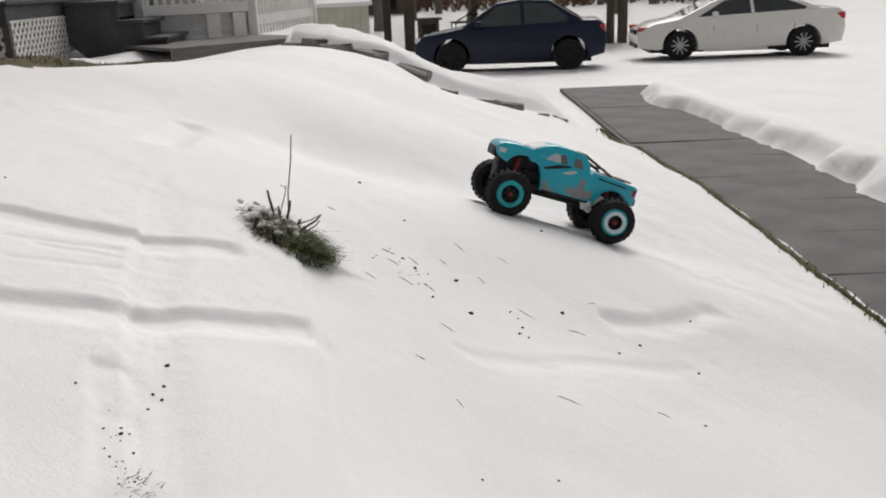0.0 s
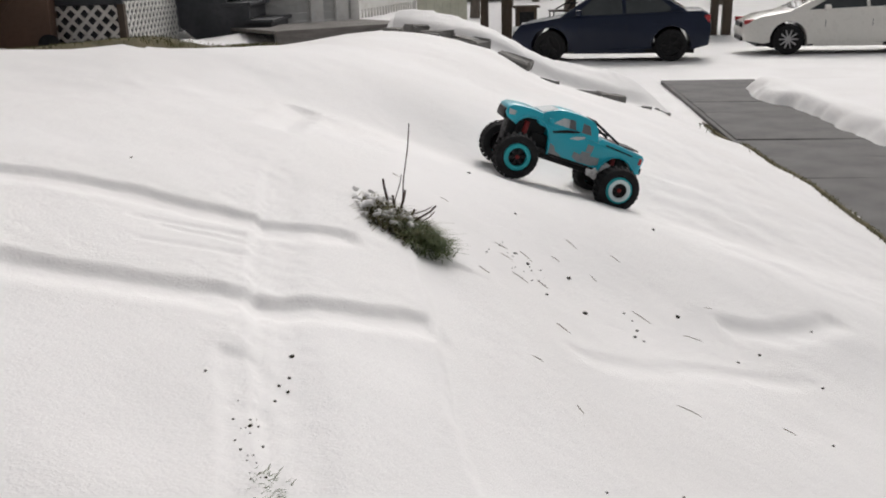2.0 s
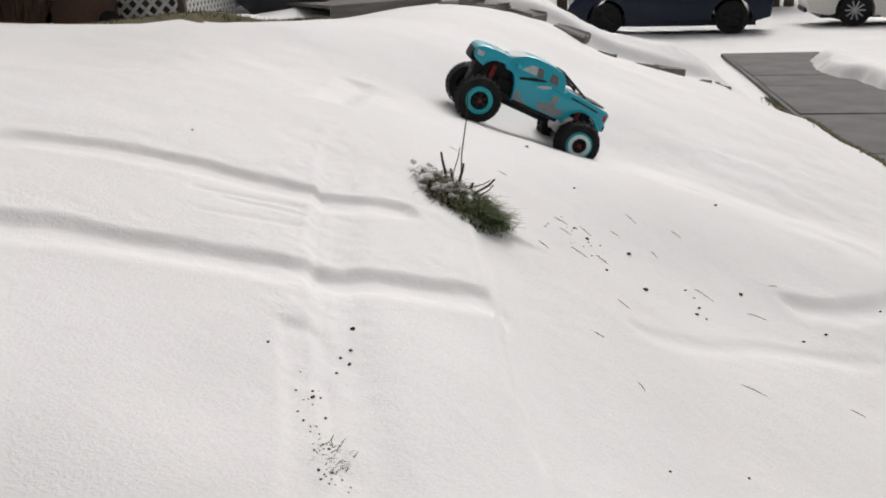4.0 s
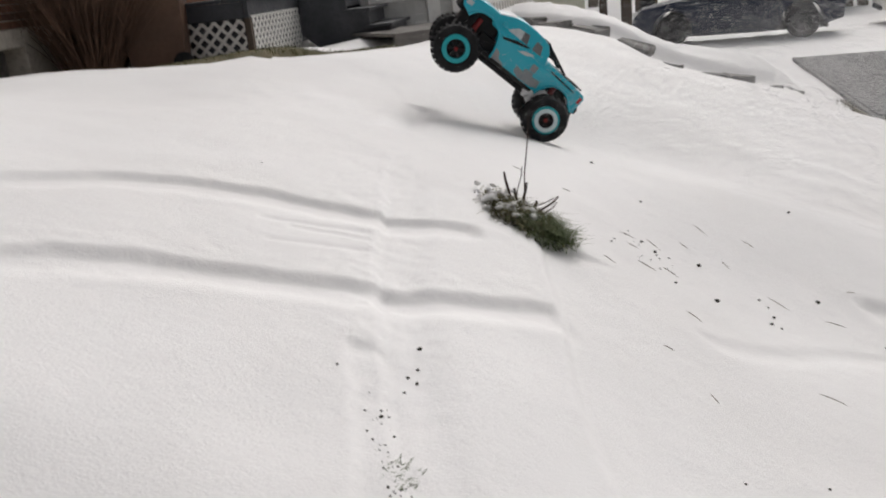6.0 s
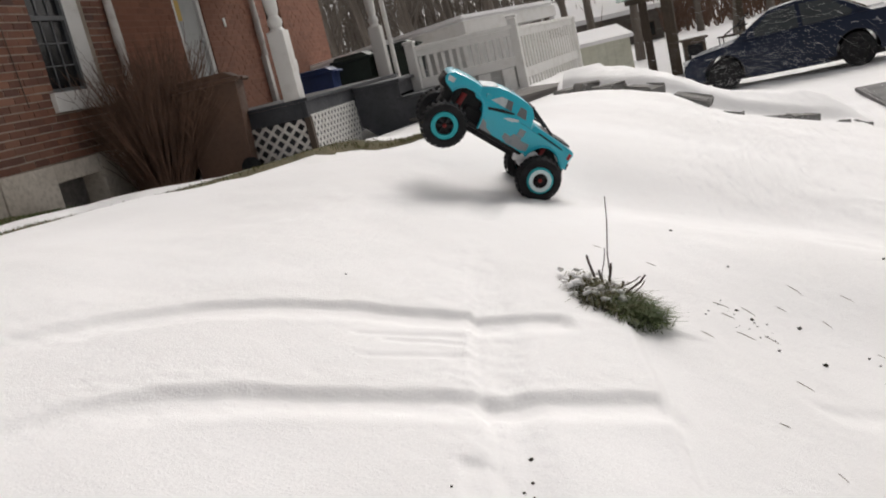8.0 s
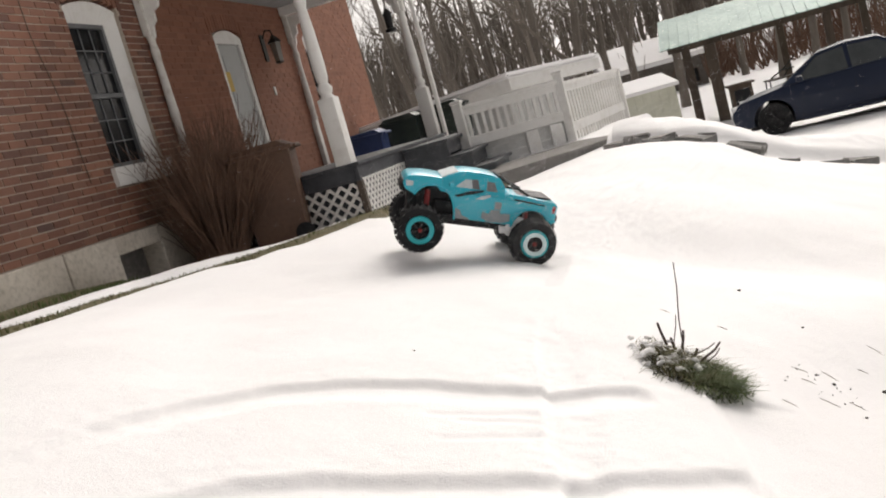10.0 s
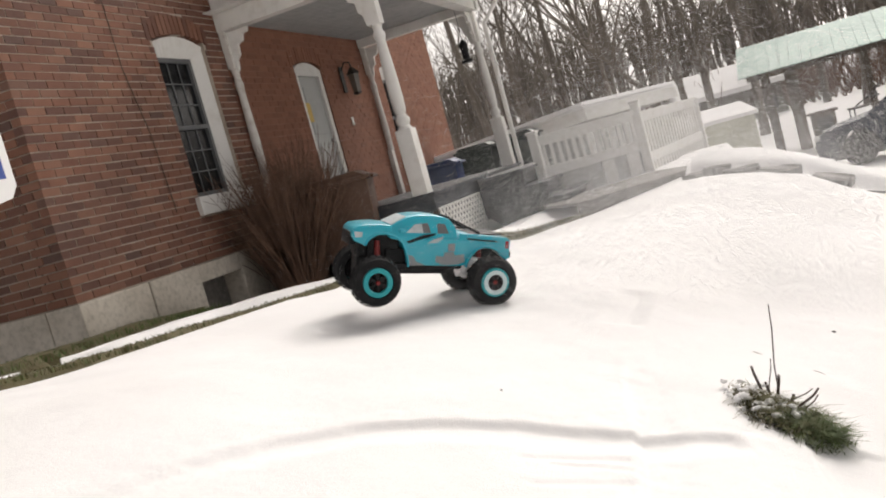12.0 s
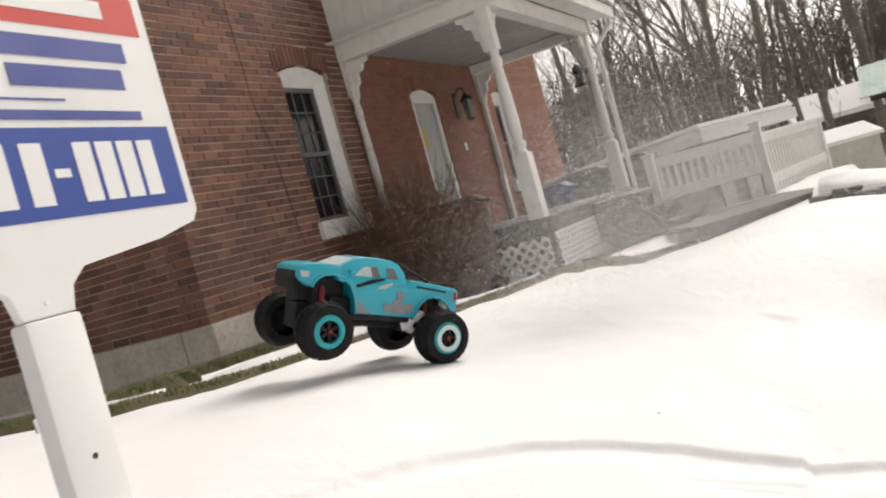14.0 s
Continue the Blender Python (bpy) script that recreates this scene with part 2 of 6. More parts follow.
def prism(bm, poly, a, b, axis="y", bevel=0.0, taper=None):
    """A polygon (u, v) drawn out from a to b along an axis: x: (y, z), y: (x, z), z: (x, y)."""
    def at(u, v, w):
        return {"x": (w, u, v), "y": (u, w, v), "z": (u, v, w)}[axis]
    lo = [bm.verts.new(at(u, v, a)) for u, v in poly]
    hi = [bm.verts.new(at(u, v, b)) for u, v in poly]
    n = len(poly)
    fs = [bm.faces.new(lo), bm.faces.new(hi[::-1])]
    for i in range(n):
        fs.append(bm.faces.new((lo[i], hi[i], hi[(i + 1) % n], lo[(i + 1) % n])))
    bmesh.ops.recalc_face_normals(bm, faces=fs)
    if bevel:
        es = [e for f in fs[:2] for e in f.edges]
        bmesh.ops.bevel(bm, geom=es, offset=bevel, segments=2, affect="EDGES", profile=0.6)
    return lo + hi


def lathe(bm, profile, seg=24, m=None):
    """Turns (r, z) about the z axis."""
    rings = []
    for r, z in profile:
        if r < 1e-6:
            rings.append([bm.verts.new((0, 0, z))])
        else:
            rings.append([bm.verts.new((r * math.cos(2 * math.pi * k / seg), r * math.sin(2 * math.pi * k / seg), z)) for k in range(seg)])
    for a, b in zip(rings, rings[1:]):
        for k in range(seg):
            j = (k + 1) % seg
            if len(a) == 1 and len(b) == 1:
                continue
            if len(a) == 1:
                bm.faces.new((a[0], b[k], b[j]))
            elif len(b) == 1:
                bm.faces.new((a[k], b[0], a[j]))
            else:
                bm.faces.new((a[k], b[k], b[j], a[j]))
    vs = [v for r in rings for v in r]
    if m is not None:
        bmesh.ops.transform(bm, verts=vs, matrix=m)
    return vs


def mesh_of(name, bm, mat, smooth=False):
    bmesh.ops.recalc_face_normals(bm, faces=bm.faces)
    me = bpy.data.meshes.new(name)
    bm.to_mesh(me)
    bm.free()
    me.materials.append(mat)
    if smooth:
        me.polygons.foreach_set("use_smooth", [True] * len(me.polygons))
        me.set_sharp_from_angle(angle=radians(40))
    return me


def part(name, bm, mat, parent=None, label="", smooth=False):
    ob = new(name, mesh_of(name, bm, mat, smooth) if isinstance(bm, bmesh.types.BMesh) else bm)
    if parent is not None:
        ob.parent = parent
    if label:
        ob["label"] = label
    return ob


def thing(name, m, label, category, group="", kind=""):
    ob = new(name)
    ob.empty_display_size = 0.1
    ob.matrix_basis = m
    return tagged(ob, label, category, group, kind)


def boxes(*rows, bevel=0.0):
    bm = bmesh.new()
    for r in rows:
        box(bm, *r, bevel=bevel)
    return bm


# ---- lie of the land ----
def step(a, b, x):
    k = np.clip((x - a) / (b - a), 0, 1)
    return k * k * (3 - 2 * k)


LATTICE = np.random.RandomState(4).rand(64, 64)


def lumps(x, y, size):
    """Smooth value noise, -1 to 1, at that size in metres."""
    u, v = np.asarray(x) / size, np.asarray(y) / size
    i, j = np.floor(u).astype(int), np.floor(v).astype(int)
    fu, fv = u - i, v - j
    fu, fv = fu * fu * (3 - 2 * fu), fv * fv * (3 - 2 * fv)
    g = lambda a, b: LATTICE[a % 64, b % 64]
    return 2 * ((g(i, j) * (1 - fu) + g(i + 1, j) * fu) * (1 - fv) + (g(i, j + 1) * (1 - fu) + g(i + 1, j + 1) * fu) * fv) - 1


def along(x, y, line):
    """Signed distance to a polyline (positive on its left) and how far along it, 0 to 1."""
    best, sign, where = np.full(np.shape(x), 1e9), np.ones(np.shape(x)), np.zeros(np.shape(x))
    n = len(line) - 1
    for k, ((ax, ay), (bx, by)) in enumerate(zip(line, line[1:])):
        dx, dy = bx - ax, by - ay
        f = np.clip(((x - ax) * dx + (y - ay) * dy) / (dx * dx + dy * dy), 0, 1)
        d = np.hypot(x - ax - f * dx, y - ay - f * dy)
        near = d < best
        best = np.where(near, d, best)
        sign = np.where(near, np.sign(dx * (y - ay) - dy * (x - ax)), sign)
        where = np.where(near, (k + f) / n, where)
    return best * sign, where


def rut(x, y, line, depth, width, steep=0.02, tail=0.04):
    """A tyre track: a steep wall on the line's left, a floor, a soft rise on its right."""
    d, w = along(x, y, line)
    d = d + 0.006 * lumps(x, y, 0.09) + 0.0035 * lumps(x, y, 0.03)
    ends = step(0.0, 0.35 if len(line) > 11 else 0.04, w) * (1 - step(1 - tail, 1.0, w))
    face = np.clip((d + steep) / steep, 0, 1)
    wall = 0.75 * face + 0.25 * face * face * (3 - 2 * face)
    return -depth * ends * (1 - wall) * (1 - step(width * 0.35, width, -d))


WALL_LINE = [(-1.62, 10.15), (-1.15, 9.55), (-0.6, 9.12), (-0.12, 9.05), (0.5, 9.35), (1.0, 9.75), (1.5, 10.35)]
TRACK_FAR = [(-2.05, 0.75), (-1.90, 1.10), (-1.79, 1.34), (-1.68, 1.62), (-1.575, 1.80), (-1.43, 1.965), (-1.25, 2.08), (-1.06, 2.16), (-0.93, 2.20), (-0.80, 2.252), (-0.735, 2.282), (-0.665, 2.33), (-0.575, 2.385)]
TRACK_NEAR = [(-1.75, 0.55), (-1.55, 1.05), (-1.34, 1.395), (-1.24, 1.497), (-1.12, 1.58), (-1.0, 1.635), (-0.86, 1.705), (-0.69, 1.79), (-0.62, 1.828), (-0.535, 1.878), (-0.43, 1.935), (-0.31, 2.015)]
CROSS_A = [(-0.40, 0.95), (-0.461, 1.115), (-0.496, 1.214), (-0.551, 1.356), (-0.61, 1.541), (-0.683, 1.772), (-0.749, 2.019), (-0.818, 2.304), (-0.892, 2.617), (-0.93, 2.85)]
CROSS_B = [(-0.42, 2.42), (-0.399, 2.326), (-0.352, 2.162), (-0.317, 2.0), (-0.287, 1.80), (-0.243, 1.593), (-0.203, 1.449), (-0.14, 1.2)]
CROSS_C = [(-0.47, 0.95), (-0.52, 1.081), (-0.546, 1.182), (-0.585, 1.293), (-0.623, 1.386), (-0.655, 1.51)]
SCORES = [[(-1.02, 1.965), (-0.947, 2.004), (-0.777, 2.083)], [(-0.95, 1.965), (-0.866, 2.0), (-0.761, 2.035)], [(-0.96, 1.85), (-0.902, 1.884), (-0.744, 1.972)]]
SCUFF = [(0.0, 2.28), (0.135, 2.365), (0.369, 2.555), (0.851, 2.83)]
SPUR = [(-1.05, 4.1), (-0.987, 3.74), (-0.927, 3.25)]
SLUMP = [(0.55, 3.03), (0.609, 3.052), (0.735, 3.091), (0.948, 3.284), (1.05, 3.4)]
CLIMB_A = [(1.5, 3.8), (0.8, 3.97), (0.2, 4.05), (-0.4, 4.05), (-0.9, 3.95)]
CLIMB_B = [(1.5, 4.25), (0.8, 4.4), (0.2, 4.5), (-0.4, 4.5), (-0.9, 4.4)]


def base_land(x, y):
    """The bank that climbs from the path to the house, without small forms."""
    hill = 0.56 - 0.36 * x - 0.13 * step(-0.5, 0.3, x) * (1 - step(2.6, 4.0, y)) - 0.12 * step(-0.6, 0.2, x) * step(6, 9, y)
    flat = np.clip(1.24 - 0.05 * (y - 2.5), 0.9, 1.3)
    k = 0.3
    b = np.clip(0.5 + 0.5 * (flat - hill) / k, 0, 1)
    bank = flat * (1 - b) + hill * b - k * b * (1 - b)
    bank = bank - 0.35 * (1 - step(-0.8, 1.1, y))
    # falls away behind the crest, towards the foundation and the porch
    foot = np.interp(y, [2.0, 3.2, 4.3, 5.4, 7.0, 8.3, 11, 14], [0.02, 0.07, 0.10, 0.12, 0.11, 0.09, 0.08, 0.0]) * (1 - step(-3.75, -2.9, x))
    crest = 0.19 * step(3.8, 6.6, y) * (1 - step(-3.1, -1.0, x)) * step(-3.7, -3.0, x) * (1 - step(9.3, 12, y))
    bank = bank - np.maximum(foot, crest)
    bank = bank - 0.08 * (1 - step(-4.3, -3.7, x)) * step(5.5, 7.5, y)
    low = -0.31 + 0.19 * step(3.36, 3.62, x + 0.42 * step(8.5, 13, y) + 0.1 * lumps(x, y, 0.4) + 0.05 * lumps(x, y, 0.15)) * (1 - step(13.3, 13.9, y)) - 0.035 * np.clip(y - 17, 0, 4)
    b = step(1.3, 1.95, x) * step(9.0, 10.2, y)
    bank = bank * (1 - b) + low * b
    near = np.maximum(bank, low)
    edge = 0.06 * (1 - step(2.05, 2.22, x)) * (1 - step(8.5, 10, y))
    near = near + edge * (x < 2.3)
    # beyond the stone edging the bed is raised, then falls to the drive
    d, w = along(x, y, WALL_LINE)
    behind = (y > 8.8) & (d > 0) & (x > -1.62) & (x < 1.75)
    raised = np.maximum(near, low) + 0.09 * step(0.0, 0.16, d) * (1 - step(0.9, 1.6, x))
    beyond = raised * (1 - step(1.1, 3.6, d)) + low * step(1.1, 3.6, d)
    land = np.where(behind, beyond, near)
    side = x <= -1.62
    fall = step(14.5, 20, y)
    land = np.where(side, near * (1 - fall) + low * fall, land)
    right = (x >= 1.75) & (y > 9)
    land = np.where(right, low, land)
    # worn lower where the truck climbs
    dip = 0.028 * np.exp(-((x + 0.45) / 0.45) ** 2 - ((y - 4.2) / 0.75) ** 2) + 0.055 * np.exp(-((x + 1.9) / 0.75) ** 2 - ((y - 3.2) / 0.9) ** 2)
    d, w = along(x, y, [(1.6, 4.2), (0.8, 4.3), (0.1, 4.45), (-0.7, 4.35), (-1.2, 4.1), (-1.75, 3.7), (-2.3, 3.15)])
    land = land - dip - np.interp(w * 6, [0, 1, 2, 3, 4, 5, 6], [0.03, 0.09, 0.125, 0.125, 0.09, 0.03, 0.03]) * np.exp(-(d / 0.55) ** 2)
    return land + 0.010 * np.clip(y - 26, 0, 60) + 0.11 * np.clip(y - 62, 0, 400)


def land(x, y):
    z = base_land(x, y)
    near = (1 - step(6, 9, np.abs(y - 2)))
    z = z + near * (0.012 * lumps(x, y, 0.55) + 0.004 * lumps(x + 9, y, 0.17)) + 0.02 * lumps(x, y + 3, 1.7)
    z = z + (1 - near) * 0.02 * lumps(x, y, 0.5) * (x < 2.0)
    z = z + rut(x, y, TRACK_FAR, 0.018, 0.16, 0.030) + rut(x, y, TRACK_NEAR, 0.020, 0.16, 0.034)
    z = z + rut(x, y, CROSS_A, 0.015, 0.15, 0.008, 0.25) + rut(x, y, CROSS_B[::-1], 0.017, 0.24, 0.012)
    z = z + rut(x, y, CROSS_C, 0.008, 0.09, 0.007) + rut(x, y, SPUR, 0.02, 0.2, 0.08) + rut(x, y, SLUMP, 0.020, 0.16, 0.035)
    z = z + rut(x, y, SCUFF, 0.007, 0.12, 0.03) + sum(rut(x, y, line, 0.004, 0.04, 0.012) for line in SCORES)
    z = z + rut(x, y, CLIMB_A[::-1], 0.004, 0.24, 0.09) + rut(x, y, CLIMB_B[::-1], 0.003, 0.24, 0.09)
    # heaped snow along the far side of the path and along the raised bed
    heap = np.exp(-((x + 0.42 * step(8.5, 13, y) - 3.75) / 0.22) ** 2) * (y > 3) * (1 - step(13.2, 13.8, y))
    d, w = along(x, y, WALL_LINE)
    ridge = np.exp(-((d - 0.55) / 0.38) ** 2) * (x > -1.7) * (1 - step(1.1, 1.65, x)) * step(0.0, 0.2, d) * (y > 8.8)
    z = z + (heap * 0.055 + ridge * 0.10) * (1 + 0.25 * lumps(x, y, 0.7) + 0.10 * lumps(x, y, 0.23) + 0.14 * lumps(x, y, 0.11))
    z = z + 0.0012 * (lumps(x, y, 0.08) + 0.6 * lumps(x + 2, y, 0.04)) * near * step(0.25, 0.7, lumps(x + 7, y, 0.6))
    # crumbs thrown out along the ruts and behind the climb
    for line, amount in ((TRACK_FAR, 0.0012), (TRACK_NEAR, 0.0014), (CROSS_A, 0.0018), (CLIMB_A, 0.003)):
        d, w = along(x, y, line)
        z = z + amount * np.exp(-(d / 0.10) ** 2) * (lumps(x, y, 0.05) + 0.7 * lumps(x + 3, y, 0.028))
    pocked = step(0.0, 0.9, x) * (1 - step(1.6, 2.2, x)) * step(3.3, 4.0, y) * (1 - step(6.5, 8, y))
    z = z + pocked * (0.005 * lumps(x, y, 0.13) + 0.003 * lumps(x + 5, y, 0.06))
    return z


def lines(*runs):
    out = []
    for a, b, s in runs:
        out += list(np.arange(a, b - 1e-6, s))
    return np.array(out + [runs[-1][1]])


gx = lines((-300, -40, 26), (-40, -8, 3.2), (-8, -4.6, 0.2), (-4.6, -2.6, 0.06), (-2.6, -2.0, 0.024), (-2.0, -1.4, 0.014), (-1.4, -0.1, 0.0095), (-0.1, 2.6, 0.026), (2.6, 5, 0.05), (5, 12, 0.35), (12, 40, 2.8), (40, 300, 26))
gy = lines((-80, -8, 6), (-8, 0.6, 0.4), (0.6, 1.0, 0.02), (1.0, 2.7, 0.0095), (2.7, 5.2, 0.026), (5.2, 13.8, 0.07), (13.8, 24, 0.25), (24, 62, 2), (62, 180, 7), (180, 600, 60))
GX, GY = np.meshgrid(gx, gy)
GZ = land(GX.ravel(), GY.ravel()).reshape(GX.shape)
nx, ny = len(gx), len(gy)


def land_at(x, y):
    """The height of the ground sheet."""
    i = min(max(int(np.searchsorted(gx, x)) - 1, 0), nx - 2)
    j = min(max(int(np.searchsorted(gy, y)) - 1, 0), ny - 2)
    u, v = (x - gx[i]) / (gx[i + 1] - gx[i]), (y - gy[j]) / (gy[j + 1] - gy[j])
    return float((GZ[j, i] * (1 - u) + GZ[j, i + 1] * u) * (1 - v) + (GZ[j + 1, i] * (1 - u) + GZ[j + 1, i + 1] * u) * v)


idx = np.arange(nx * ny).reshape(ny, nx)
quads = np.stack([idx[:-1, :-1], idx[:-1, 1:], idx[1:, 1:], idx[1:, :-1]], -1).reshape(-1, 4)
me = bpy.data.meshes.new("ground")
me.from_pydata(np.stack([GX.ravel(), GY.ravel(), GZ.ravel()], -1).tolist(), [], quads.tolist())
me.materials.append(SNOW)
me.polygons.foreach_set("use_smooth", [True] * len(me.polygons))
tagged(new("ground", me), "snow-covered sloping yard crossed by narrow tyre tracks", "ground", kind="structure")

# ---- path and drive ----
bm = bmesh.new()
path_y = lines((2.0, 14.6, 0.5))
for a, b in zip(path_y, path_y[1:]):
    za, zb = -0.270, -0.270
    vs = [bm.verts.new((2.02, a, za)), bm.verts.new((3.46, a, za)), bm.verts.new((3.46, b, zb)), bm.verts.new((2.02, b, zb))]
    bm.faces.new(vs)
bmesh.ops.remove_doubles(bm, verts=bm.verts, dist=1e-4)
geo = bmesh.ops.extrude_face_region(bm, geom=list(bm.faces))
bmesh.ops.translate(bm, verts=[v for v in geo["geom"] if isinstance(v, bmesh.types.BMVert)], vec=(0, 0, -0.12))
walkway = tagged(part("pavement", bm, ASPHALT), "cleared grey slab footpath between two snow banks", "pavement", kind="structure")
slab_rng = random.Random(3)
slab_meshes = []
for k in range(3):
    bm = bmesh.new()
    box(bm, -0.675, 0.675, -0.4475, 0.4475, -0.03, 0.0, bevel=0.006)
    slab_meshes.append(mesh_of("slab", bm, ASPHALT))
y = 3.6
while y < 14.3:
    ob = part("slab", slab_rng.choice(slab_meshes), None, walkway)
    ob.matrix_basis = pose(2.74 + slab_rng.uniform(-0.008, 0.008), y, -0.262 + slab_rng.uniform(-0.004, 0.004), slab_rng.uniform(-0.4, 0.4), slab_rng.uniform(-0.4, 0.4), slab_rng.uniform(-0.5, 0.5))
    y += 0.898


def grass_patch(name, line, width, count, length, mat, label, rng, lift=0.0, lean=0.6):
    """A strip of matted turf with blades, along a line."""
    bm = bmesh.new()
    n = 40
    pts = []
    for i in range(n + 1):
        f = i / n * (len(line) - 1)
        k = min(int(f), len(line) - 2)
        q = f - k
        pts.append((line[k][0] * (1 - q) + line[k + 1][0] * q, line[k][1] * (1 - q) + line[k + 1][1] * q))
    for i in range(count):
        k = rng.randrange(n)
        q = rng.random()
        dx, dy = pts[k + 1][0] - pts[k][0], pts[k + 1][1] - pts[k][1]
        l = math.hypot(dx, dy)
        off = rng.gauss(0, 0.33) * width
        x, y = pts[k][0] + dx * q - dy / l * off, pts[k][1] + dy * q + dx / l * off
        z = land_at(x, y) - 0.004 + lift
        a, h = rng.uniform(0, 2 * math.pi), length * rng.uniform(0.5, 1.2)
        t = rng.uniform(0.2, 1.0) * lean
        ex, ey = math.cos(a) * h * t, math.sin(a) * h * t
        w = rng.uniform(0.002, 0.0045)
        sx, sy = -math.sin(a) * w, math.cos(a) * w
        v = [bm.verts.new(p) for p in ((x - sx, y - sy, z), (x + sx, y + sy, z), (x + ex * 0.5 + sx * 0.8, y + ey * 0.5 + sy * 0.8, z + h * 0.55), (x + ex * 0.5 - sx * 0.8, y + ey * 0.5 - sy * 0.8, z + h * 0.55), (x + ex, y + ey, z + h * 0.75))]
        bm.faces.new(v[:4])
        bm.faces.new((v[3], v[2], v[4]))
    return tagged(part(name, bm, mat), label, "grass", kind="stuff")


def turf(name, line, width, label, rng, crest=0.022, mat=None):
    """An uneven ribbon of bare turf that shows through the snow."""
    bm = bmesh.new()
    rows, n = [], 60
    for i in range(n + 1):
        f = i / n * (len(line) - 1)
        k = min(int(f), len(line) - 2)
        q = f - k
        x, y = line[k][0] * (1 - q) + line[k + 1][0] * q, line[k][1] * (1 - q) + line[k + 1][1] * q
        dx, dy = line[k + 1][0] - line[k][0], line[k + 1][1] - line[k][1]
        l = math.hypot(dx, dy)
        w = width * (0.5 + 0.4 * (rng.random() if mat is None else 0.5 + 0.5 * math.sin(i * 0.31) * math.sin(i * 0.13 + 1))) * min(1, 4 * i / n + 0.05, 4 * (n - i) / n + 0.05)
        row = []
        for s in (-1, -0.5, 0, 0.5, 1):
            px, py = x - dy / l * w * s, y + dx / l * w * s
            row.append(bm.verts.new((px, py, land_at(px, py) + crest * (1 - abs(s) ** 3) - 0.012 * (abs(s) > 0.9))))
        rows.append(row)
    for a, b in zip(rows, rows[1:]):
        for k in range(4):
            bm.faces.new((a[k], a[k + 1], b[k + 1], b[k]))
    return tagged(part(name, bm, mat or SOIL, smooth=True), label, "snow" if mat else "grass", kind="stuff")


g_rng = random.Random(5)
HOUSE_EDGE = [(-3.75, 2.5), (-3.95, 3.4), (-3.98, 4.2), (-3.96, 5.2), (-3.76, 6.2), (-3.58, 7.2), (-3.38, 8.0), (-3.0, 8.6), (-2.7, 9.1)]
FOOT_EDGE = [(-5.25, 2.9), (-5.35, 4.2), (-5.5, 5.4), (-5.65, 6.6)]
PATH_EDGE = [(2.08, 3.4), (2.06, 5.0), (2.07, 7.0), (2.05, 9.0), (1.95, 10.6)]
turf("turf", HOUSE_EDGE, 0.27, "muddy green turf strip along the snow's edge", g_rng, 0.055)
grass_patch("grass_strip", HOUSE_EDGE, 0.24, 3600, 0.05, DRYGRASS, "short matted winter grass beside the house", g_rng, 0.03)
grass_patch("grass_strip", HOUSE_EDGE, 0.20, 1500, 0.045, GREEN, "green blades among matted winter grass", g_rng, 0.03)
SNOW_EDGE = [(-4.36, 3.75), (-4.42, 4.6), (-4.46, 5.2), (-4.32, 6.2), (-4.18, 7.2), (-4.0, 8.0)]
turf("snow_ribbon", SNOW_EDGE, 0.20, "melting ribbon of old snow along the house", g_rng, 0.085, SNOW)
turf("snow_ribbon", [(-4.3, 2.6), (-4.34, 3.0), (-4.4, 3.5)], 0.15, "melting remnant of old snow on turf", g_rng, 0.07, SNOW)
turf("turf", FOOT_EDGE, 0.34, "bare turf at the foot of the foundation", g_rng, 0.10)
grass_patch("grass_strip", FOOT_EDGE, 0.42, 3200, 0.07, GREEN, "green winter grass against the concrete foundation", g_rng, 0.05)
turf("turf", PATH_EDGE, 0.07, "thin line of turf beside the footpath", g_rng)
grass_patch("grass_strip", PATH_EDGE, 0.1, 1500, 0.05, DRYGRASS, "yellowed grass along the footpath's edge", g_rng)

# ---- the brick house ----
HOUSE = pose(-5.3012 * math.cos(radians(4.5)), -5.3012 * math.sin(radians(4.5)), 0, 0, 0, 4.5)
S0, S1, TOP, FOOT = 5.71, 16.4, 6.4, 1.41
house = thing("house", HOUSE, "old two-storey house of worn red brick on a concrete foundation", "house")
OPEN = [(7.74, 8.64, 2.05, 3.62), (10.62, 11.42, 1.5, 3.42), (13.62, 14.3, 2.05, 3.45)]


def wall_with_holes(bm, y0, y1, z0, z1, x0, x1, holes):
    ys = sorted({y0, y1, *[h[0] for h in holes], *[h[1] for h in holes]})
    zs = sorted({z0, z1, *[h[2] for h in holes], *[h[3] for h in holes]})
    corner = {}

    def at(y, z):
        if (y, z) not in corner:
            corner[y, z] = bm.verts.new((x1, y, z))
        return corner[y, z]
    cells = []
    for a, b in zip(ys, ys[1:]):
        for c, d in zip(zs, zs[1:]):
            cy, cz = (a + b) / 2, (c + d) / 2
            if not any(h[0] < cy < h[1] and h[2] < cz < h[3] for h in holes):
                cells.append(bm.faces.new((at(a, c), at(b, c), at(b, d), at(a, d))))
    g = bmesh.ops.extrude_face_region(bm, geom=cells, use_keep_orig=True)
    bmesh.ops.translate(bm, verts=[v for v in g["geom"] if isinstance(v, bmesh.types.BMVert)], vec=(x0 - x1, 0, 0))


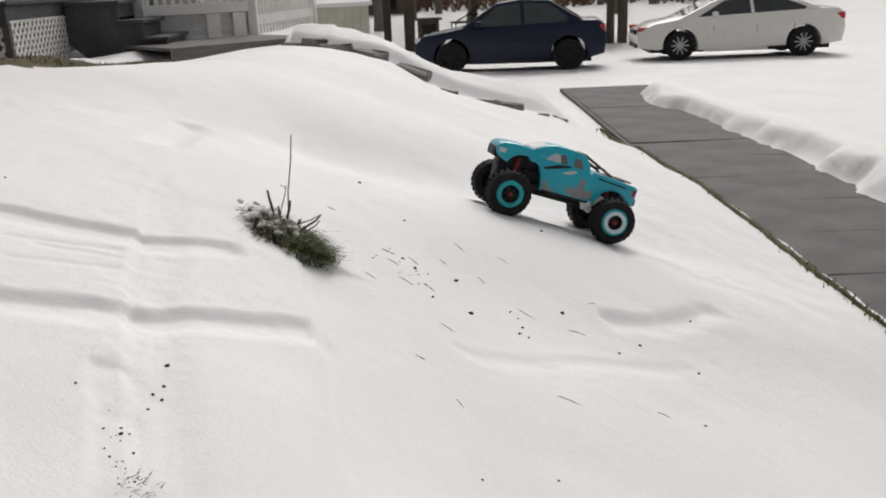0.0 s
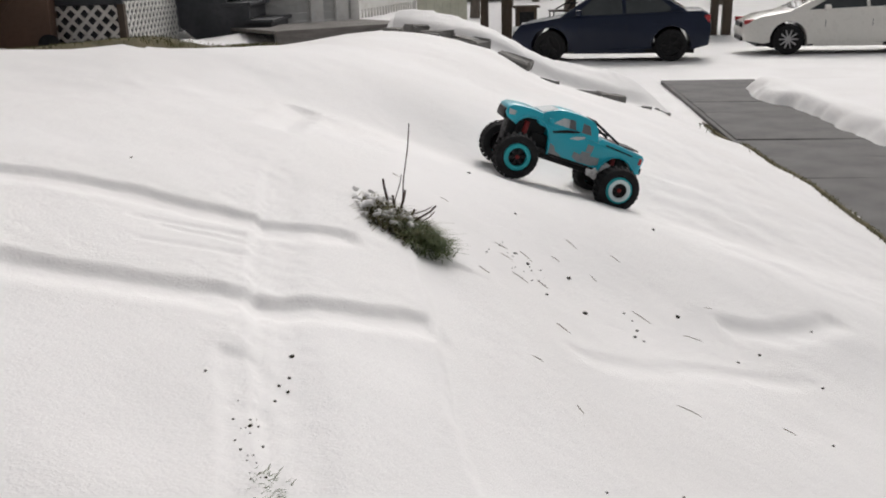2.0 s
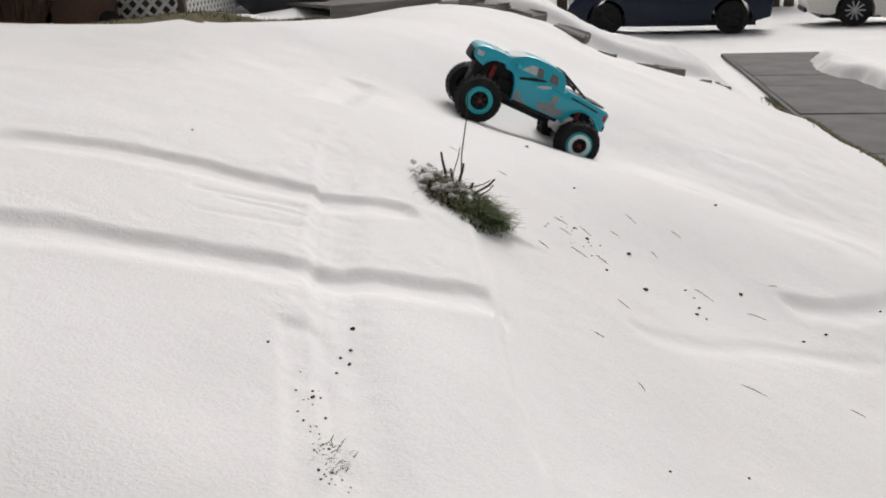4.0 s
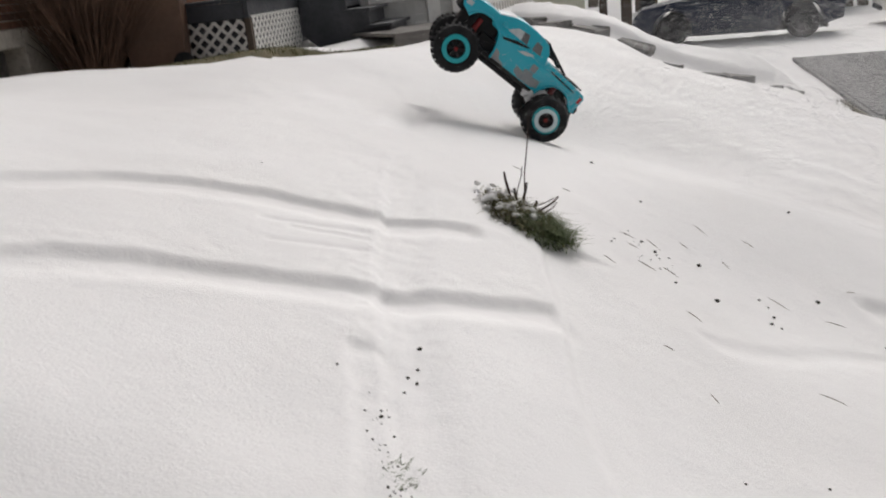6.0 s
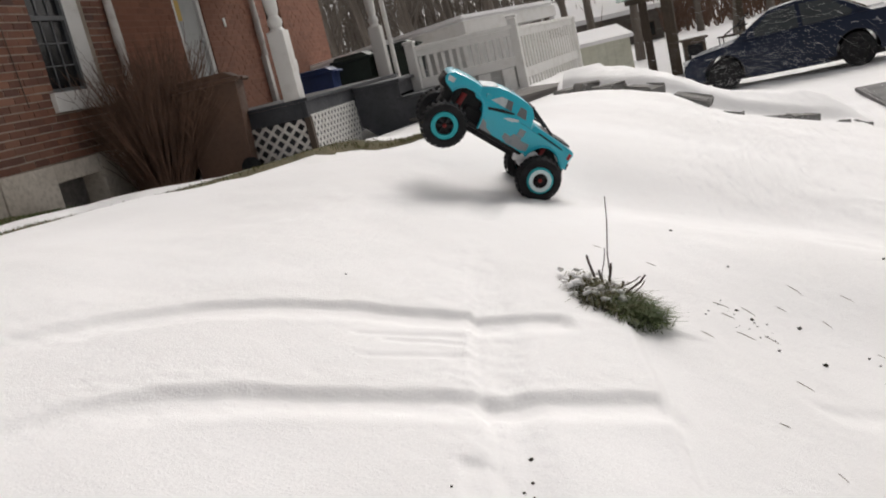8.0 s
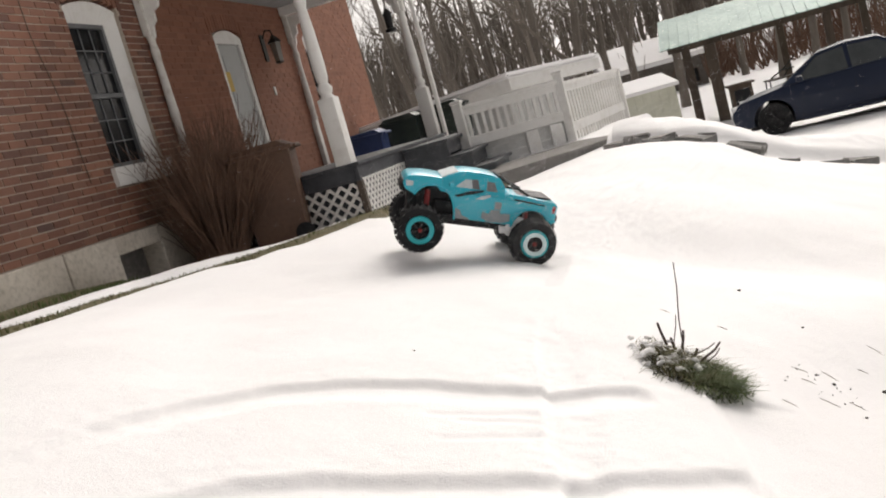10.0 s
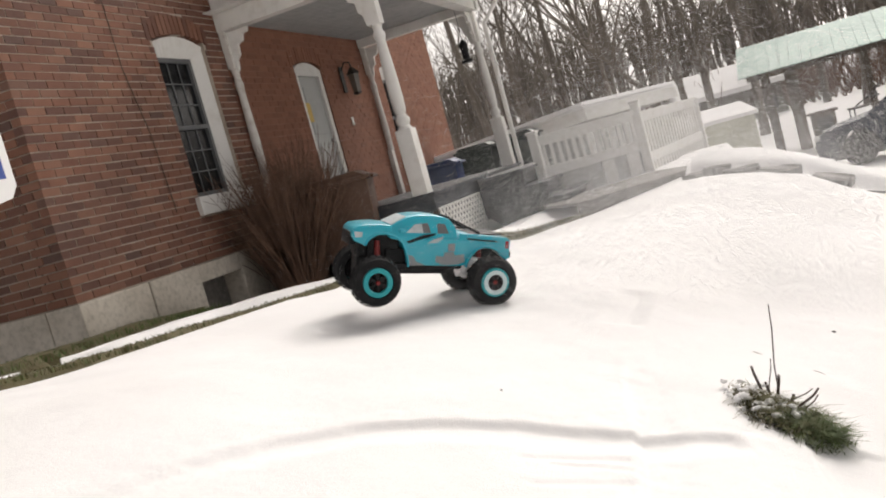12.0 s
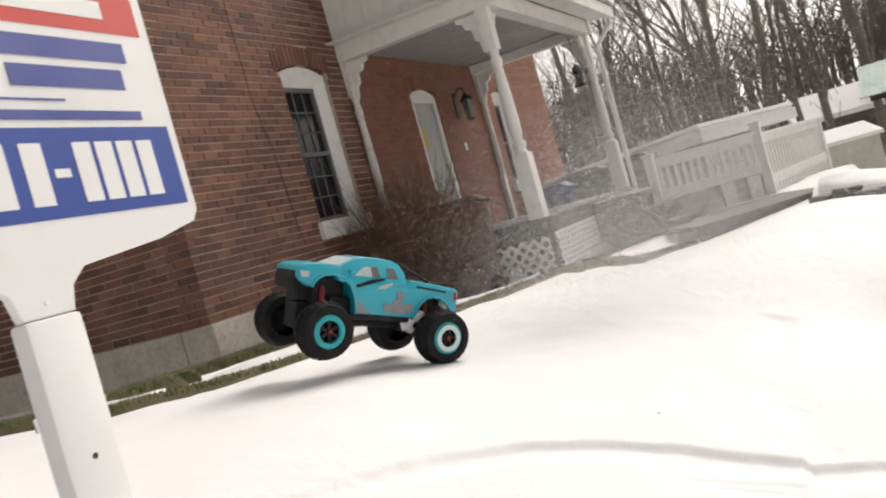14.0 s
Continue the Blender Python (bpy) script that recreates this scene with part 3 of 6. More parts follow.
bm = bmesh.new()
wall_with_holes(bm, S0 + 0.012, 8.999, FOOT, TOP, -0.25, -0.006, [(a, b, c, d + 0.11) for a, b, c, d in OPEN[:1]])
wall_core = part("wall", bm, MORTAR, house, "sandy lime mortar")
bm = bmesh.new()
wall_with_holes(bm, 9.001, S1 - 0.012, FOOT, TOP, -0.25, -0.004, [(a, b, c, d + 0.11) for a, b, c, d in OPEN[1:]])
part("wall", bm, RED_MORTAR, house, "reddish mortar of the sheltered wall")
for row_ in ((-8.0, -0.262, S0 + 0.006, S0 + 0.25), (-8.0, -7.75, S0 + 0.26, S1 - 0.26), (-8.0, -0.262, S1 - 0.25, S1 - 0.012)):
    part("wall", boxes((*row_, FOOT, TOP)), MORTAR, house)
part("roof", boxes((-8.3, 0.3, S0 - 0.3, S1 + 0.3, TOP, TOP + 0.25)), DARKWOOD, house)
frng = random.Random(8)
for a, b, za, zb in ((S0 - 0.04, 6.55, 0.2, FOOT), (6.556, 7.30, 0.2, FOOT), (8.05, 9.6, 0.2, FOOT), (9.606, S1, 0.2, FOOT), (7.306, 8.044, 1.235, FOOT - 0.002), (7.306, 8.044, 0.2, 0.86)):
    bm = bmesh.new()
    box(bm, -0.3, 0.055 + frng.uniform(-0.008, 0.006), a, b, za, zb, bevel=0.015)
    part("foundation_block", bm, CONCRETE, house, "stained grey concrete")
part("foundation_block", boxes((-8.0, -0.31, S0 - 0.04, S0 + 0.2, 0.2, FOOT), bevel=0.015), CONCRETE, house)
vent = part("vent_opening", boxes((-0.22, -0.19, 7.3, 8.05, 0.85, 1.24)), BOARD, house, "boarded cellar vent")

BL, BH, PITCH_Y, PITCH_Z = 0.196, 0.061, 0.206, 0.0725
brng = random.Random(11)
bm = bmesh.new()
box(bm, -0.09, 0.0, -BL / 2, BL / 2, -BH / 2, BH / 2)
BRICK_FULL = mesh_of("brick", bm, BRICK)
rest_v, rest_f = [], []


def loose_brick(x0, x1, y0, y1, z0, z1):
    n = len(rest_v)
    rest_v.extend([(x0, y0, z0), (x1, y0, z0), (x1, y1, z0), (x0, y1, z0), (x0, y0, z1), (x1, y0, z1), (x1, y1, z1), (x0, y1, z1)])
    rest_f.extend([(n, n + 3, n + 2, n + 1), (n + 4, n + 5, n + 6, n + 7), (n, n + 1, n + 5, n + 4), (n + 1, n + 2, n + 6, n + 5), (n + 2, n + 3, n + 7, n + 6), (n + 3, n, n + 4, n + 7)])


ARCH = [(7.70, 8.68, 3.62, 3.90), (10.58, 11.46, 3.42, 3.70), (13.58, 14.34, 3.45, 3.73)]
pieces = []
row = 0
z = FOOT + PITCH_Z / 2 + 0.004
while z < 5.4:
    y = S0 - (PITCH_Y / 2 if row % 2 else 0)
    while y < S1:
        y0, y1 = max(y, S0), min(y + BL, S1)
        spans = [(y0, y1)]
        for h in OPEN + ARCH:
            bend = 0.0
            if h in ARCH:
                bend = 0.14 * min(1.0, abs(2 * ((y0 + y1) / 2 - h[0]) / (h[1] - h[0]) - 1)) ** 2
            if h[2] - 0.02 < z < h[3] - bend + 0.02:
                cut = []
                for a, b in spans:
                    if b <= h[0] or a >= h[1]:
                        cut.append((a, b))
                    else:
                        if a < h[0] - 0.03:
                            cut.append((a, h[0] - 0.004))
                        if b > h[1] + 0.03:
                            cut.append((h[1] + 0.004, b))
                spans = cut
        for a, b in spans:
            if b - a > 0.03:
                pieces.append((a, b, z, row))
        y += PITCH_Y
    z += PITCH_Z
    row += 1
singles = 0
for a, b, z, row in pieces:
    out = brng.uniform(-0.003, 0.003)
    if abs(b - a - BL) < 1e-6 and a < 8.2 and z < 3.6 and singles < 290:
        ob = part("brick", BRICK_FULL, None, wall_core)
        ob.matrix_basis = pose(out, (a + b) / 2, z + brng.uniform(-0.002, 0.002), 0, brng.uniform(-0.7, 0.7), brng.uniform(-0.6, 0.6))
        singles += 1
    else:
        dz = brng.uniform(-0.002, 0.002)
        loose_brick(-0.09, out, a, b, z - BH / 2 + dz, z + BH / 2 + dz)
# the return of the wall round the corner
row, z = 0, FOOT + PITCH_Z / 2 + 0.004
while z < 5.4:
    x = 0.0 - (0 if row % 2 else PITCH_Y / 2)
    while x > -3.2:
        loose_brick(max(x - BL, -3.2), min(x, -0.004) - 0.001, S0 + brng.uniform(-0.003, 0.003), S0 + 0.09, z - BH / 2, z + BH / 2)
        x -= PITCH_Y
    z += PITCH_Z
    row += 1
# soldier arches over the openings
for y0, y1, z0, z1 in ARCH:
    n = int((y1 - y0 + 0.1) / 0.072)
    for i in range(n):
        f = (i + 0.5) / n
        y = y0 - 0.05 + f * (y1 - y0 + 0.1)
        zb = z0 + 0.10 * (1 - (2 * f - 1) ** 2) + 0.012
        loose_brick(-0.09, 0.006 + brng.uniform(-0.002, 0.002), y - 0.031, y + 0.031, zb, zb + 0.2)
me = bpy.data.meshes.new("brickwork")
me.from_pydata(rest_v, [], rest_f)
me.materials.append(BRICK)
me.materials.append(SOFT_BRICK)
# the wall under and past the porch is smoother and more orange
for f in me.polygons:
    f.material_index = int(rest_v[f.vertices[0]][1] > 9.0)
tagged(part("brickwork", me, None, house), "weathered red running-bond brickwork", "", kind="stuff")


def window(name, y0, y1, z0, z1, cols, rows_, label):
    """A sash window with a shallow arched white casing, glazing bars and a stone sill."""
    bm = bmesh.new()
    n = 12
    outer = [(y0 - 0.02, z0)] + [(y0 - 0.02 + (y1 - y0 + 0.04) * i / n, z1 + 0.10 * (1 - (2 * i / n - 1) ** 2)) for i in range(n + 1)] + [(y1 + 0.02, z0)]
    inner = [(y0 + 0.13, z0)] + [(y0 + 0.13 + (y1 - y0 - 0.26) * i / n, z1 - 0.10) for i in range(n + 1)] + [(y1 - 0.13, z0)]
    fo = [bm.verts.new((-0.035, *p)) for p in outer]
    fi = [bm.verts.new((-0.125, *p)) for p in inner]
    bo = [bm.verts.new((-0.20, *p)) for p in outer]
    bi = [bm.verts.new((-0.20, *p)) for p in inner]
    for i in range(len(outer) - 1):
        bm.faces.new((fo[i], fo[i + 1], fi[i + 1], fi[i]))
        bm.faces.new((fi[i], fi[i + 1], bi[i + 1], bi[i]))
        bm.faces.new((fo[i], bo[i], bo[i + 1], fo[i + 1]))
        bm.faces.new((bo[i], bi[i], bi[i + 1], bo[i + 1]))
    frame_ob = part("window", bm, WHITE, house, label)
    iy0, iy1, iz1 = y0 + 0.13, y1 - 0.13, z1 - 0.10
    mid = (z0 + iz1) / 2
    part("sash", boxes((-0.180, -0.130, iy0, iy0 + 0.045, z0, iz1), (-0.180, -0.130, iy1 - 0.045, iy1, z0, iz1), (-0.180, -0.130, iy0 + 0.046, iy1 - 0.046, iz1 - 0.045, iz1), (-0.180, -0.125, iy0 + 0.046, iy1 - 0.046, mid - 0.022, mid + 0.022), (-0.180, -0.130, iy0 + 0.046, iy1 - 0.046, z0, z0 + 0.05)), SASH, frame_ob, "grey sash frame")
    gy0, gy1 = iy0 + 0.046, iy1 - 0.046
    for half, (a, b) in enumerate(((z0 + 0.05, mid - 0.022), (mid + 0.022, iz1 - 0.045))):
        part("pane", boxes((-0.172, -0.166, gy0, gy1, a, b)), PANE, frame_ob, "dark reflective pane")
        for c in range(1, cols):
            yc = gy0 + (gy1 - gy0) * c / cols
            part("glazing_bar", boxes((-0.164, -0.154, yc - 0.007, yc + 0.007, a, b)), SASH, frame_ob)
        for r in range(1, rows_):
            zc = a + (b - a) * r / rows_
            part("glazing_bar", boxes((-0.165, -0.156, gy0, gy1, zc - 0.006, zc + 0.006)), SASH, frame_ob)
    bm = bmesh.new()
    box(bm, -0.14, 0.05, y0 - 0.07, y1 + 0.07, z0 - 0.19, z0 - 0.002, bevel=0.01)
    part("sill", bm, WHITE, frame_ob, "thick white-painted stone sill")
    part("blind", boxes((-0.24, -0.235, iy0, iy1, z0, iz1)), DARKWOOD, frame_ob)


window("window", *OPEN[0], 3, 3, "tall arched sash window in a white casing")
window("window", *OPEN[2], 2, 2, "narrow white-cased window beside the porch")
bm = bmesh.new()
y0, y1, z0, z1 = OPEN[1]
box(bm, -0.13, -0.02, y0, y0 + 0.09, z0, z1)
box(bm, -0.13, -0.02, y1 - 0.09, y1, z0, z1)
box(bm, -0.13, -0.02, y0 + 0.091, y1 - 0.091, z1 - 0.08, z1)
n = 10
prism(bm, [(y0, z1 + 0.001)] + [(y0 + (y1 - y0) * i / n, z1 + 0.002 + 0.10 * (1 - (2 * i / n - 1) ** 2)) for i in range(1, n)] + [(y1, z1 + 0.001)], -0.13, -0.02, "x")
door = part("door", bm, WHITE, house, "white-cased front door, shut")
bm = bmesh.new()
box(bm, -0.10, -0.06, y0 + 0.092, y1 - 0.092, z0, z1 - 0.082)
for zz in (1.7, 2.55):
    box(bm, -0.058, -0.05, y0 + 0.2, y1 - 0.2, zz, zz + 0.65, bevel=0.004)
part("leaf", bm, DOOR_GREY, door, "pale grey panelled leaf")
part("notice", boxes((-0.048, -0.045, y0 + 0.12, y0 + 0.26, 2.72, 2.98)), paint_material("yellow_paper", (0.6, 0.42, 0.12), 0.7, (0.5, 0.36, 0.1)), door, "small yellow paper notice")
bm = bmesh.new()
lathe(bm, [(0.0, 0.04), (0.028, 0.03), (0.03, 0.0), (0.012, -0.02)], 12, pose(-0.04, y1 - 0.16, 2.45, 0, 90))
part("knob", bm, STEEL, door, "round metal knob", True)

# lantern on the wall
lantern = thing("wall_lantern", HOUSE @ pose(0.0, 12.05, 3.12), "dark metal coach lantern on the brick wall", "lantern")
bm = bmesh.new()
box(bm, 0.0, 0.02, -0.06, 0.06, -0.02, 0.36, bevel=0.008)
part("back_plate", bm, LANTERN, lantern)
bm = bmesh.new()
tube(bm, [(0.02, 0, 0.3), (0.09, 0, 0.4), (0.17, 0, 0.38), (0.18, 0, 0.3)], 0.011, 8)
part("arm", bm, LANTERN, lantern)
bm = bmesh.new()
lathe(bm, [(0.0, 0.32), (0.03, 0.30), (0.10, 0.22), (0.105, 0.20), (0.0, 0.2)], 6, pose(0.18, 0, 0))
part("cap", bm, LANTERN, lantern)
bm = bmesh.new()
lathe(bm, [(0.085, 0.2), (0.06, -0.06)], 6, pose(0.18, 0, 0))
part("glass", bm, glass_material("lantern_glass", (0.10, 0.09, 0.075), 0.15), lantern, "smoky glass")
bm = bmesh.new()
lathe(bm, [(0.0, -0.1), (0.065, -0.08), (0.065, -0.06), (0.0, -0.06)], 6, pose(0.18, 0, 0))
part("base", bm, LANTERN, lantern)
plate = tagged(part("doorbell_plate", boxes((0, 0.012, -0.03, 0.03, -0.06, 0.06), bevel=0.004), WHITE), "small white oval plate on the brick wall", "plate")
plate.matrix_basis = HOUSE @ pose(0.003, 12.0, 2.68)

bm = bmesh.new()
tube(bm, [(0.012, 7.12, 4.3), (0.012, 7.13, 3.35), (0.012, 7.26, 2.7), (0.012, 7.3, 1.95)], 0.0045, 6)
tagged(part("cable", bm, DARKWOOD), "thin black cable clipped to the brick wall", "cable").matrix_basis = HOUSE

# ---- the porch ----
P0, P1, PD, DZ = 9.0, 13.1, 1.95, 1.47
porch = thing("porch", HOUSE, "white wooden porch with turned posts and a dark painted deck", "porch")
for i in range(14):
    a = 0.01 + i * (PD + 0.03) / 14
    part("deck_board", boxes((a, a + (PD + 0.03) / 14 - 0.006, P0 - 0.03, P1 + 0.03, DZ - 0.035, DZ), bevel=0.004), DECK, porch)
part("rim", boxes((0.02, PD - 0.05, P0, P0 + 0.04, DZ - 0.2, DZ - 0.037), (PD - 0.045, PD, P0, P1, DZ - 0.2, DZ - 0.037)), DECK, porch, "black deck rim")
# two dark sheets behind the lattice imitate the shade below the deck
part("underdeck_shade", boxes((0.1, 0.12, P0 + 0.1, P1, 0.5, DZ - 0.21), (PD - 0.5, PD - 0.48, P0 + 0.1, P1, 0.5, DZ - 0.21)), DECK, porch, "dark sheets standing in for the shade under the deck")
part("corner_board", boxes((PD - 0.05, PD + 0.015, P0 - 0.02, P0 + 0.05, 0.55, DZ - 0.202)), DARKWOOD, porch)


def lattice(name, width, height, pitch, slat, m, mat, label):
    """Diagonal slats in two layers, cut to a rectangle."""
    bm = bmesh.new()
    for layer, sgn in ((0.0, 1), (0.008, -1)):
        c = -height if sgn > 0 else 0
        while c < width + height:
            pts = []
            u0 = c
            for e in (-slat / 2 * 1.414, slat / 2 * 1.414):
                a = (u0 + e, 0)
                b = (u0 + e + sgn * height, height)
                # clip to 0..width
                (ua, va), (ub, vb) = a, b
                du = ub - ua
                ks = sorted(((0 - ua) / du, (width - ua) / du))
                k0, k1 = max(0, ks[0]), min(1, ks[1])
                if k1 - k0 > 0.01:
                    pts.append(((ua + du * k0, height * k0), (ua + du * k1, height * k1)))
            if len(pts) == 2:
                q = [pts[0][0], pts[0][1], pts[1][1], pts[1][0]]
                prism(bm, q, layer, layer + 0.007, "y")
            c += pitch
    bmesh.ops.transform(bm, verts=bm.verts, matrix=m)
    return part(name, bm, mat, porch, label)


lattice("lattice_panel", 1.42, 0.56, 0.135, 0.034, pose(0.5, P0 - 0.012, 0.70), WORN_WHITE, "coarse white diamond lattice")
lattice("lattice_panel", 1.66, 0.66, 0.118, 0.032, pose(PD + 0.012, P0 + 0.03, 0.63, 0, 0, 90), WHITE, "fine white diamond lattice")


def turned_post(x, y, half=False):
    bm = bmesh.new()
    box(bm, x - 0.09, x + 0.09, y - 0.09, y + 0.09, DZ, DZ + 0.72, bevel=0.008)
    lathe(bm, [(0.085, DZ + 0.72), (0.06, DZ + 0.76), (0.078, DZ + 0.80), (0.078, DZ + 0.83), (0.05, DZ + 0.88), (0.066, DZ + 0.93), (0.072, DZ + 1.1), (0.062, DZ + 1.45), (0.05, DZ + 1.68), (0.066, DZ + 1.73), (0.066, DZ + 1.76), (0.046, DZ + 1.80), (0.06, DZ + 1.86)], 16, pose(x, y, 0))
    box(bm, x - 0.07, x + 0.07, y - 0.07, y + 0.07, DZ + 1.86, DZ + 2.32, bevel=0.006)
    post = part("post", bm, WHITE, porch, "turned white post", True)
    return post


def bracket(x, y, ax, ay, parent_=None):
    """A scroll-cut corner bracket."""
    bm = bmesh.new()
    zt = DZ + 2.30
    prof = [(0.0, zt), (0.27, zt), (0.25, zt - 0.05), (0.19, zt - 0.06), (0.17, zt - 0.13), (0.10, zt - 0.16), (0.09, zt - 0.27), (0.045, zt - 0.31), (0.03, zt - 0.42), (0.0, zt - 0.45)]
    vs = prism(bm, prof, -0.022, 0.022, "y")
    bmesh.ops.transform(bm, verts=bm.verts, matrix=pose(x, y, 0, 0, 0, math.degrees(math.atan2(ay, ax))))
    part("bracket", bm, WHITE, porch)


PX = PD - 0.13
for y in (P0 + 0.07, P1 - 0.07):
    turned_post(PX, y)
for y, sg in ((P0 + 0.07, 1), (P1 - 0.07, -1)):
    bracket(PX - 0.07, y, -1, 0)
    bracket(PX, y + sg * 0.07, 0, sg)
# half posts against the wall
for y, sg in ((P0 + 0.05, 1), (P1 - 0.05, -1)):
    bm = bmesh.new()
    box(bm, 0.005, 0.075, y - 0.06, y + 0.06, DZ, DZ + 0.70, bevel=0.006)
    lathe(bm, [(0.05, DZ + 0.70), (0.042, DZ + 0.8), (0.052, DZ + 1.0), (0.04, DZ + 1.6), (0.05, DZ + 1.72), (0.036, DZ + 1.8), (0.05, DZ + 1.9)], 12, pose(0.055, y, 0))
    box(bm, 0.006, 0.085, y - 0.06, y + 0.06, DZ + 1.9, DZ + 2.32, bevel=0.006)
    part("half_post", bm, WORN_WHITE, porch, "paint-worn white half post", True)
    bracket(0.085, y, 1, 0)
BZ = DZ + 2.32
part("beam", boxes((0.005, PD + 0.02, P0 - 0.02, P0 + 0.14, BZ, BZ + 0.2), bevel=0.006), WHITE, porch)
part("beam", boxes((PD - 0.19, PD - 0.01, P0 + 0.145, P1 - 0.145, BZ, BZ + 0.2), bevel=0.006), WHITE, porch)
part("beam", boxes((0.005, PD + 0.02, P1 - 0.14, P1 + 0.02, BZ, BZ + 0.2), bevel=0.006), WHITE, porch)
bm = bmesh.new()
for i in range(18):
    a = 0.01 + i * (PD - 0.2) / 18
    box(bm, a, a + (PD - 0.2) / 18 - 0.003, P0 + 0.14, P1 - 0.14, BZ + 0.13, BZ + 0.15)
tagged(part("porch_ceiling", bm, CEILING, porch), "grey painted board ceiling")
for side_y in (P0 - 0.005, P1 - 0.015):
    for i in range(9):
        a, b = 0.005 + i * 0.235, 0.005 + (i + 1) * 0.235 - 0.005
        bm = bmesh.new()
        prism(bm, [(a, BZ + 0.203), (b, BZ + 0.203), (b, BZ + 0.98 - 0.30 * b), (a, BZ + 0.98 - 0.30 * a)], side_y, side_y + 0.02, "y")
        part("gable_board", bm, WHITE, porch)
bm = bmesh.new()
prism(bm, [(0.0, BZ + 1.0), (2.32, BZ + 0.30), (2.32, BZ + 0.36), (0.0, BZ + 1.08)], P0 - 0.2, P1 + 0.2, "y")
part("roof", bm, STONE, porch, "dark shingled lean-to roof")
part("fascia", boxes((2.2, 2.3, P0 - 0.18, P1 + 0.18, BZ + 0.14, BZ + 0.31), bevel=0.01), WHITE, porch, "white eaves board with gutter")
part("soffit", boxes((PD + 0.022, 2.198, P0 - 0.16, P1 + 0.16, BZ + 0.19, BZ + 0.215)), WHITE, porch)
part("soffit", boxes((0.0, PD, P0 - 0.19, P0 - 0.03, BZ + 0.201, BZ + 0.215)), WHITE, porch)
bm = bmesh.new()
tube(bm, [(2.24, P1 + 0.1, BZ + 0.16), (2.2, P1 + 0.1, BZ + 0.05), (PD + 0.02, P1 + 0.06, BZ - 0.2), (PD + 0.02, P1 + 0.06, 1.0)], 0.035, 10)
part("downpipe", bm, WHITE, porch, "white rainwater pipe", True)

feeder = thing("bird_feeder", HOUSE @ pose(1.72, 12.62, 3.05), "black bird feeder hanging from the porch beam", "feeder")
bm = bmesh.new()
lathe(bm, [(0.0, 0.34), (0.02, 0.33), (0.075, 0.25), (0.06, 0.24), (0.05, 0.06), (0.085, 0.04), (0.085, 0.0), (0.0, 0.0)], 14)
part("body", bm, BLACK, feeder, "", True)
bm = bmesh.new()
tube(bm, [(0, 0, 0.33), (0, 0, 0.75)], 0.004, 6)
part("hook", bm, BLACK, feeder)

# stairs down from the deck
stairs = thing("stairs", HOUSE, "dark painted wooden porch steps on closed sides", "stairs")
TS0, TS1 = 10.72, 12.4
TREADS = [(PD + 0.02, 2.57, 1.425), (2.50, 2.83, 1.205), (2.76, 3.08, 1.005)]
for n0, n1, zt in TREADS:
    bm = boxes((n0, n1, TS0 - 0.06, TS1 + 0.06, zt - 0.04, zt), bevel=0.006)
    part("tread", bm, DECK, stairs)
    part("riser", boxes((n1 - 0.07, n1 - 0.05, TS0 + 0.045, TS1 - 0.045, zt - 0.19, zt - 0.042)), DECK, stairs)
for y in (TS0, TS1 - 0.04):
    bm = bmesh.new()
    prism(bm, [(PD + 0.016, 1.383), (2.54, 1.383), (2.54, 1.163), (2.80, 1.163), (2.80, 0.963), (3.05, 0.963), (3.05, 0.62), (2.35, 0.62), (PD + 0.016, 0.95)], y, y + 0.04, "y")
    part("stringer", bm, DECK, stairs, "closed black stair side")

# ---- the model truck ----
def arc(cx, cz, r, a0, a1, n=9):
    return [(cx + r * math.cos(radians(a0 + (a1 - a0) * i / n)), cz + r * math.sin(radians(a0 + (a1 - a0) * i / n))) for i in range(n + 1)]


WB, TRACK, WR = 0.255, 0.195, 0.1025
truck = thing("model_truck", pose(0.545, 4.169, 0.477, 0, -18.5, 183), "teal radio-controlled monster truck with scuffed grey decals and big black tyres", "toy truck")
# shell: side outline with wheel arches, front at +x
FRONT_ARCH = [(0.100, 0.078), (0.102, 0.108), (0.112, 0.148), (0.130, 0.185), (0.158, 0.208), (0.200, 0.219), (0.238, 0.216), (0.262, 0.203), (0.280, 0.184), (0.288, 0.166)]
REAR_ARCH = [(-0.345, 0.112), (-0.322, 0.128), (-0.300, 0.150), (-0.272, 0.163), (-0.240, 0.166), (-0.208, 0.156), (-0.186, 0.135), (-0.168, 0.105), (-0.158, 0.076)]
lower = [(0.330, 0.184), (0.343, 0.205), (0.338, 0.232), (0.318, 0.247), (0.27, 0.254), (0.22, 0.256), (0.172, 0.252), (0.168, 0.206), (-0.12, 0.202), (-0.132, 0.222), (-0.24, 0.216), (-0.350, 0.205), (-0.362, 0.192), (-0.358, 0.130), (-0.366, 0.116)]
lower += REAR_ARCH + FRONT_ARCH
bm = bmesh.new()
prism(bm, lower, -0.128, 0.128, "y", bevel=0.010)
for v in bm.verts:
    k = 1 - 0.10 * max(0, (v.co.z - 0.15) / 0.10) ** 2 - 0.14 * max(0, (v.co.x - 0.22) / 0.13) ** 2
    v.co.y *= k
bmesh.ops.triangulate(bm, faces=[f for f in bm.faces if len(f.verts) > 8])
body = part("body_shell", bm, TEAL, truck, "glossy teal shell", True)
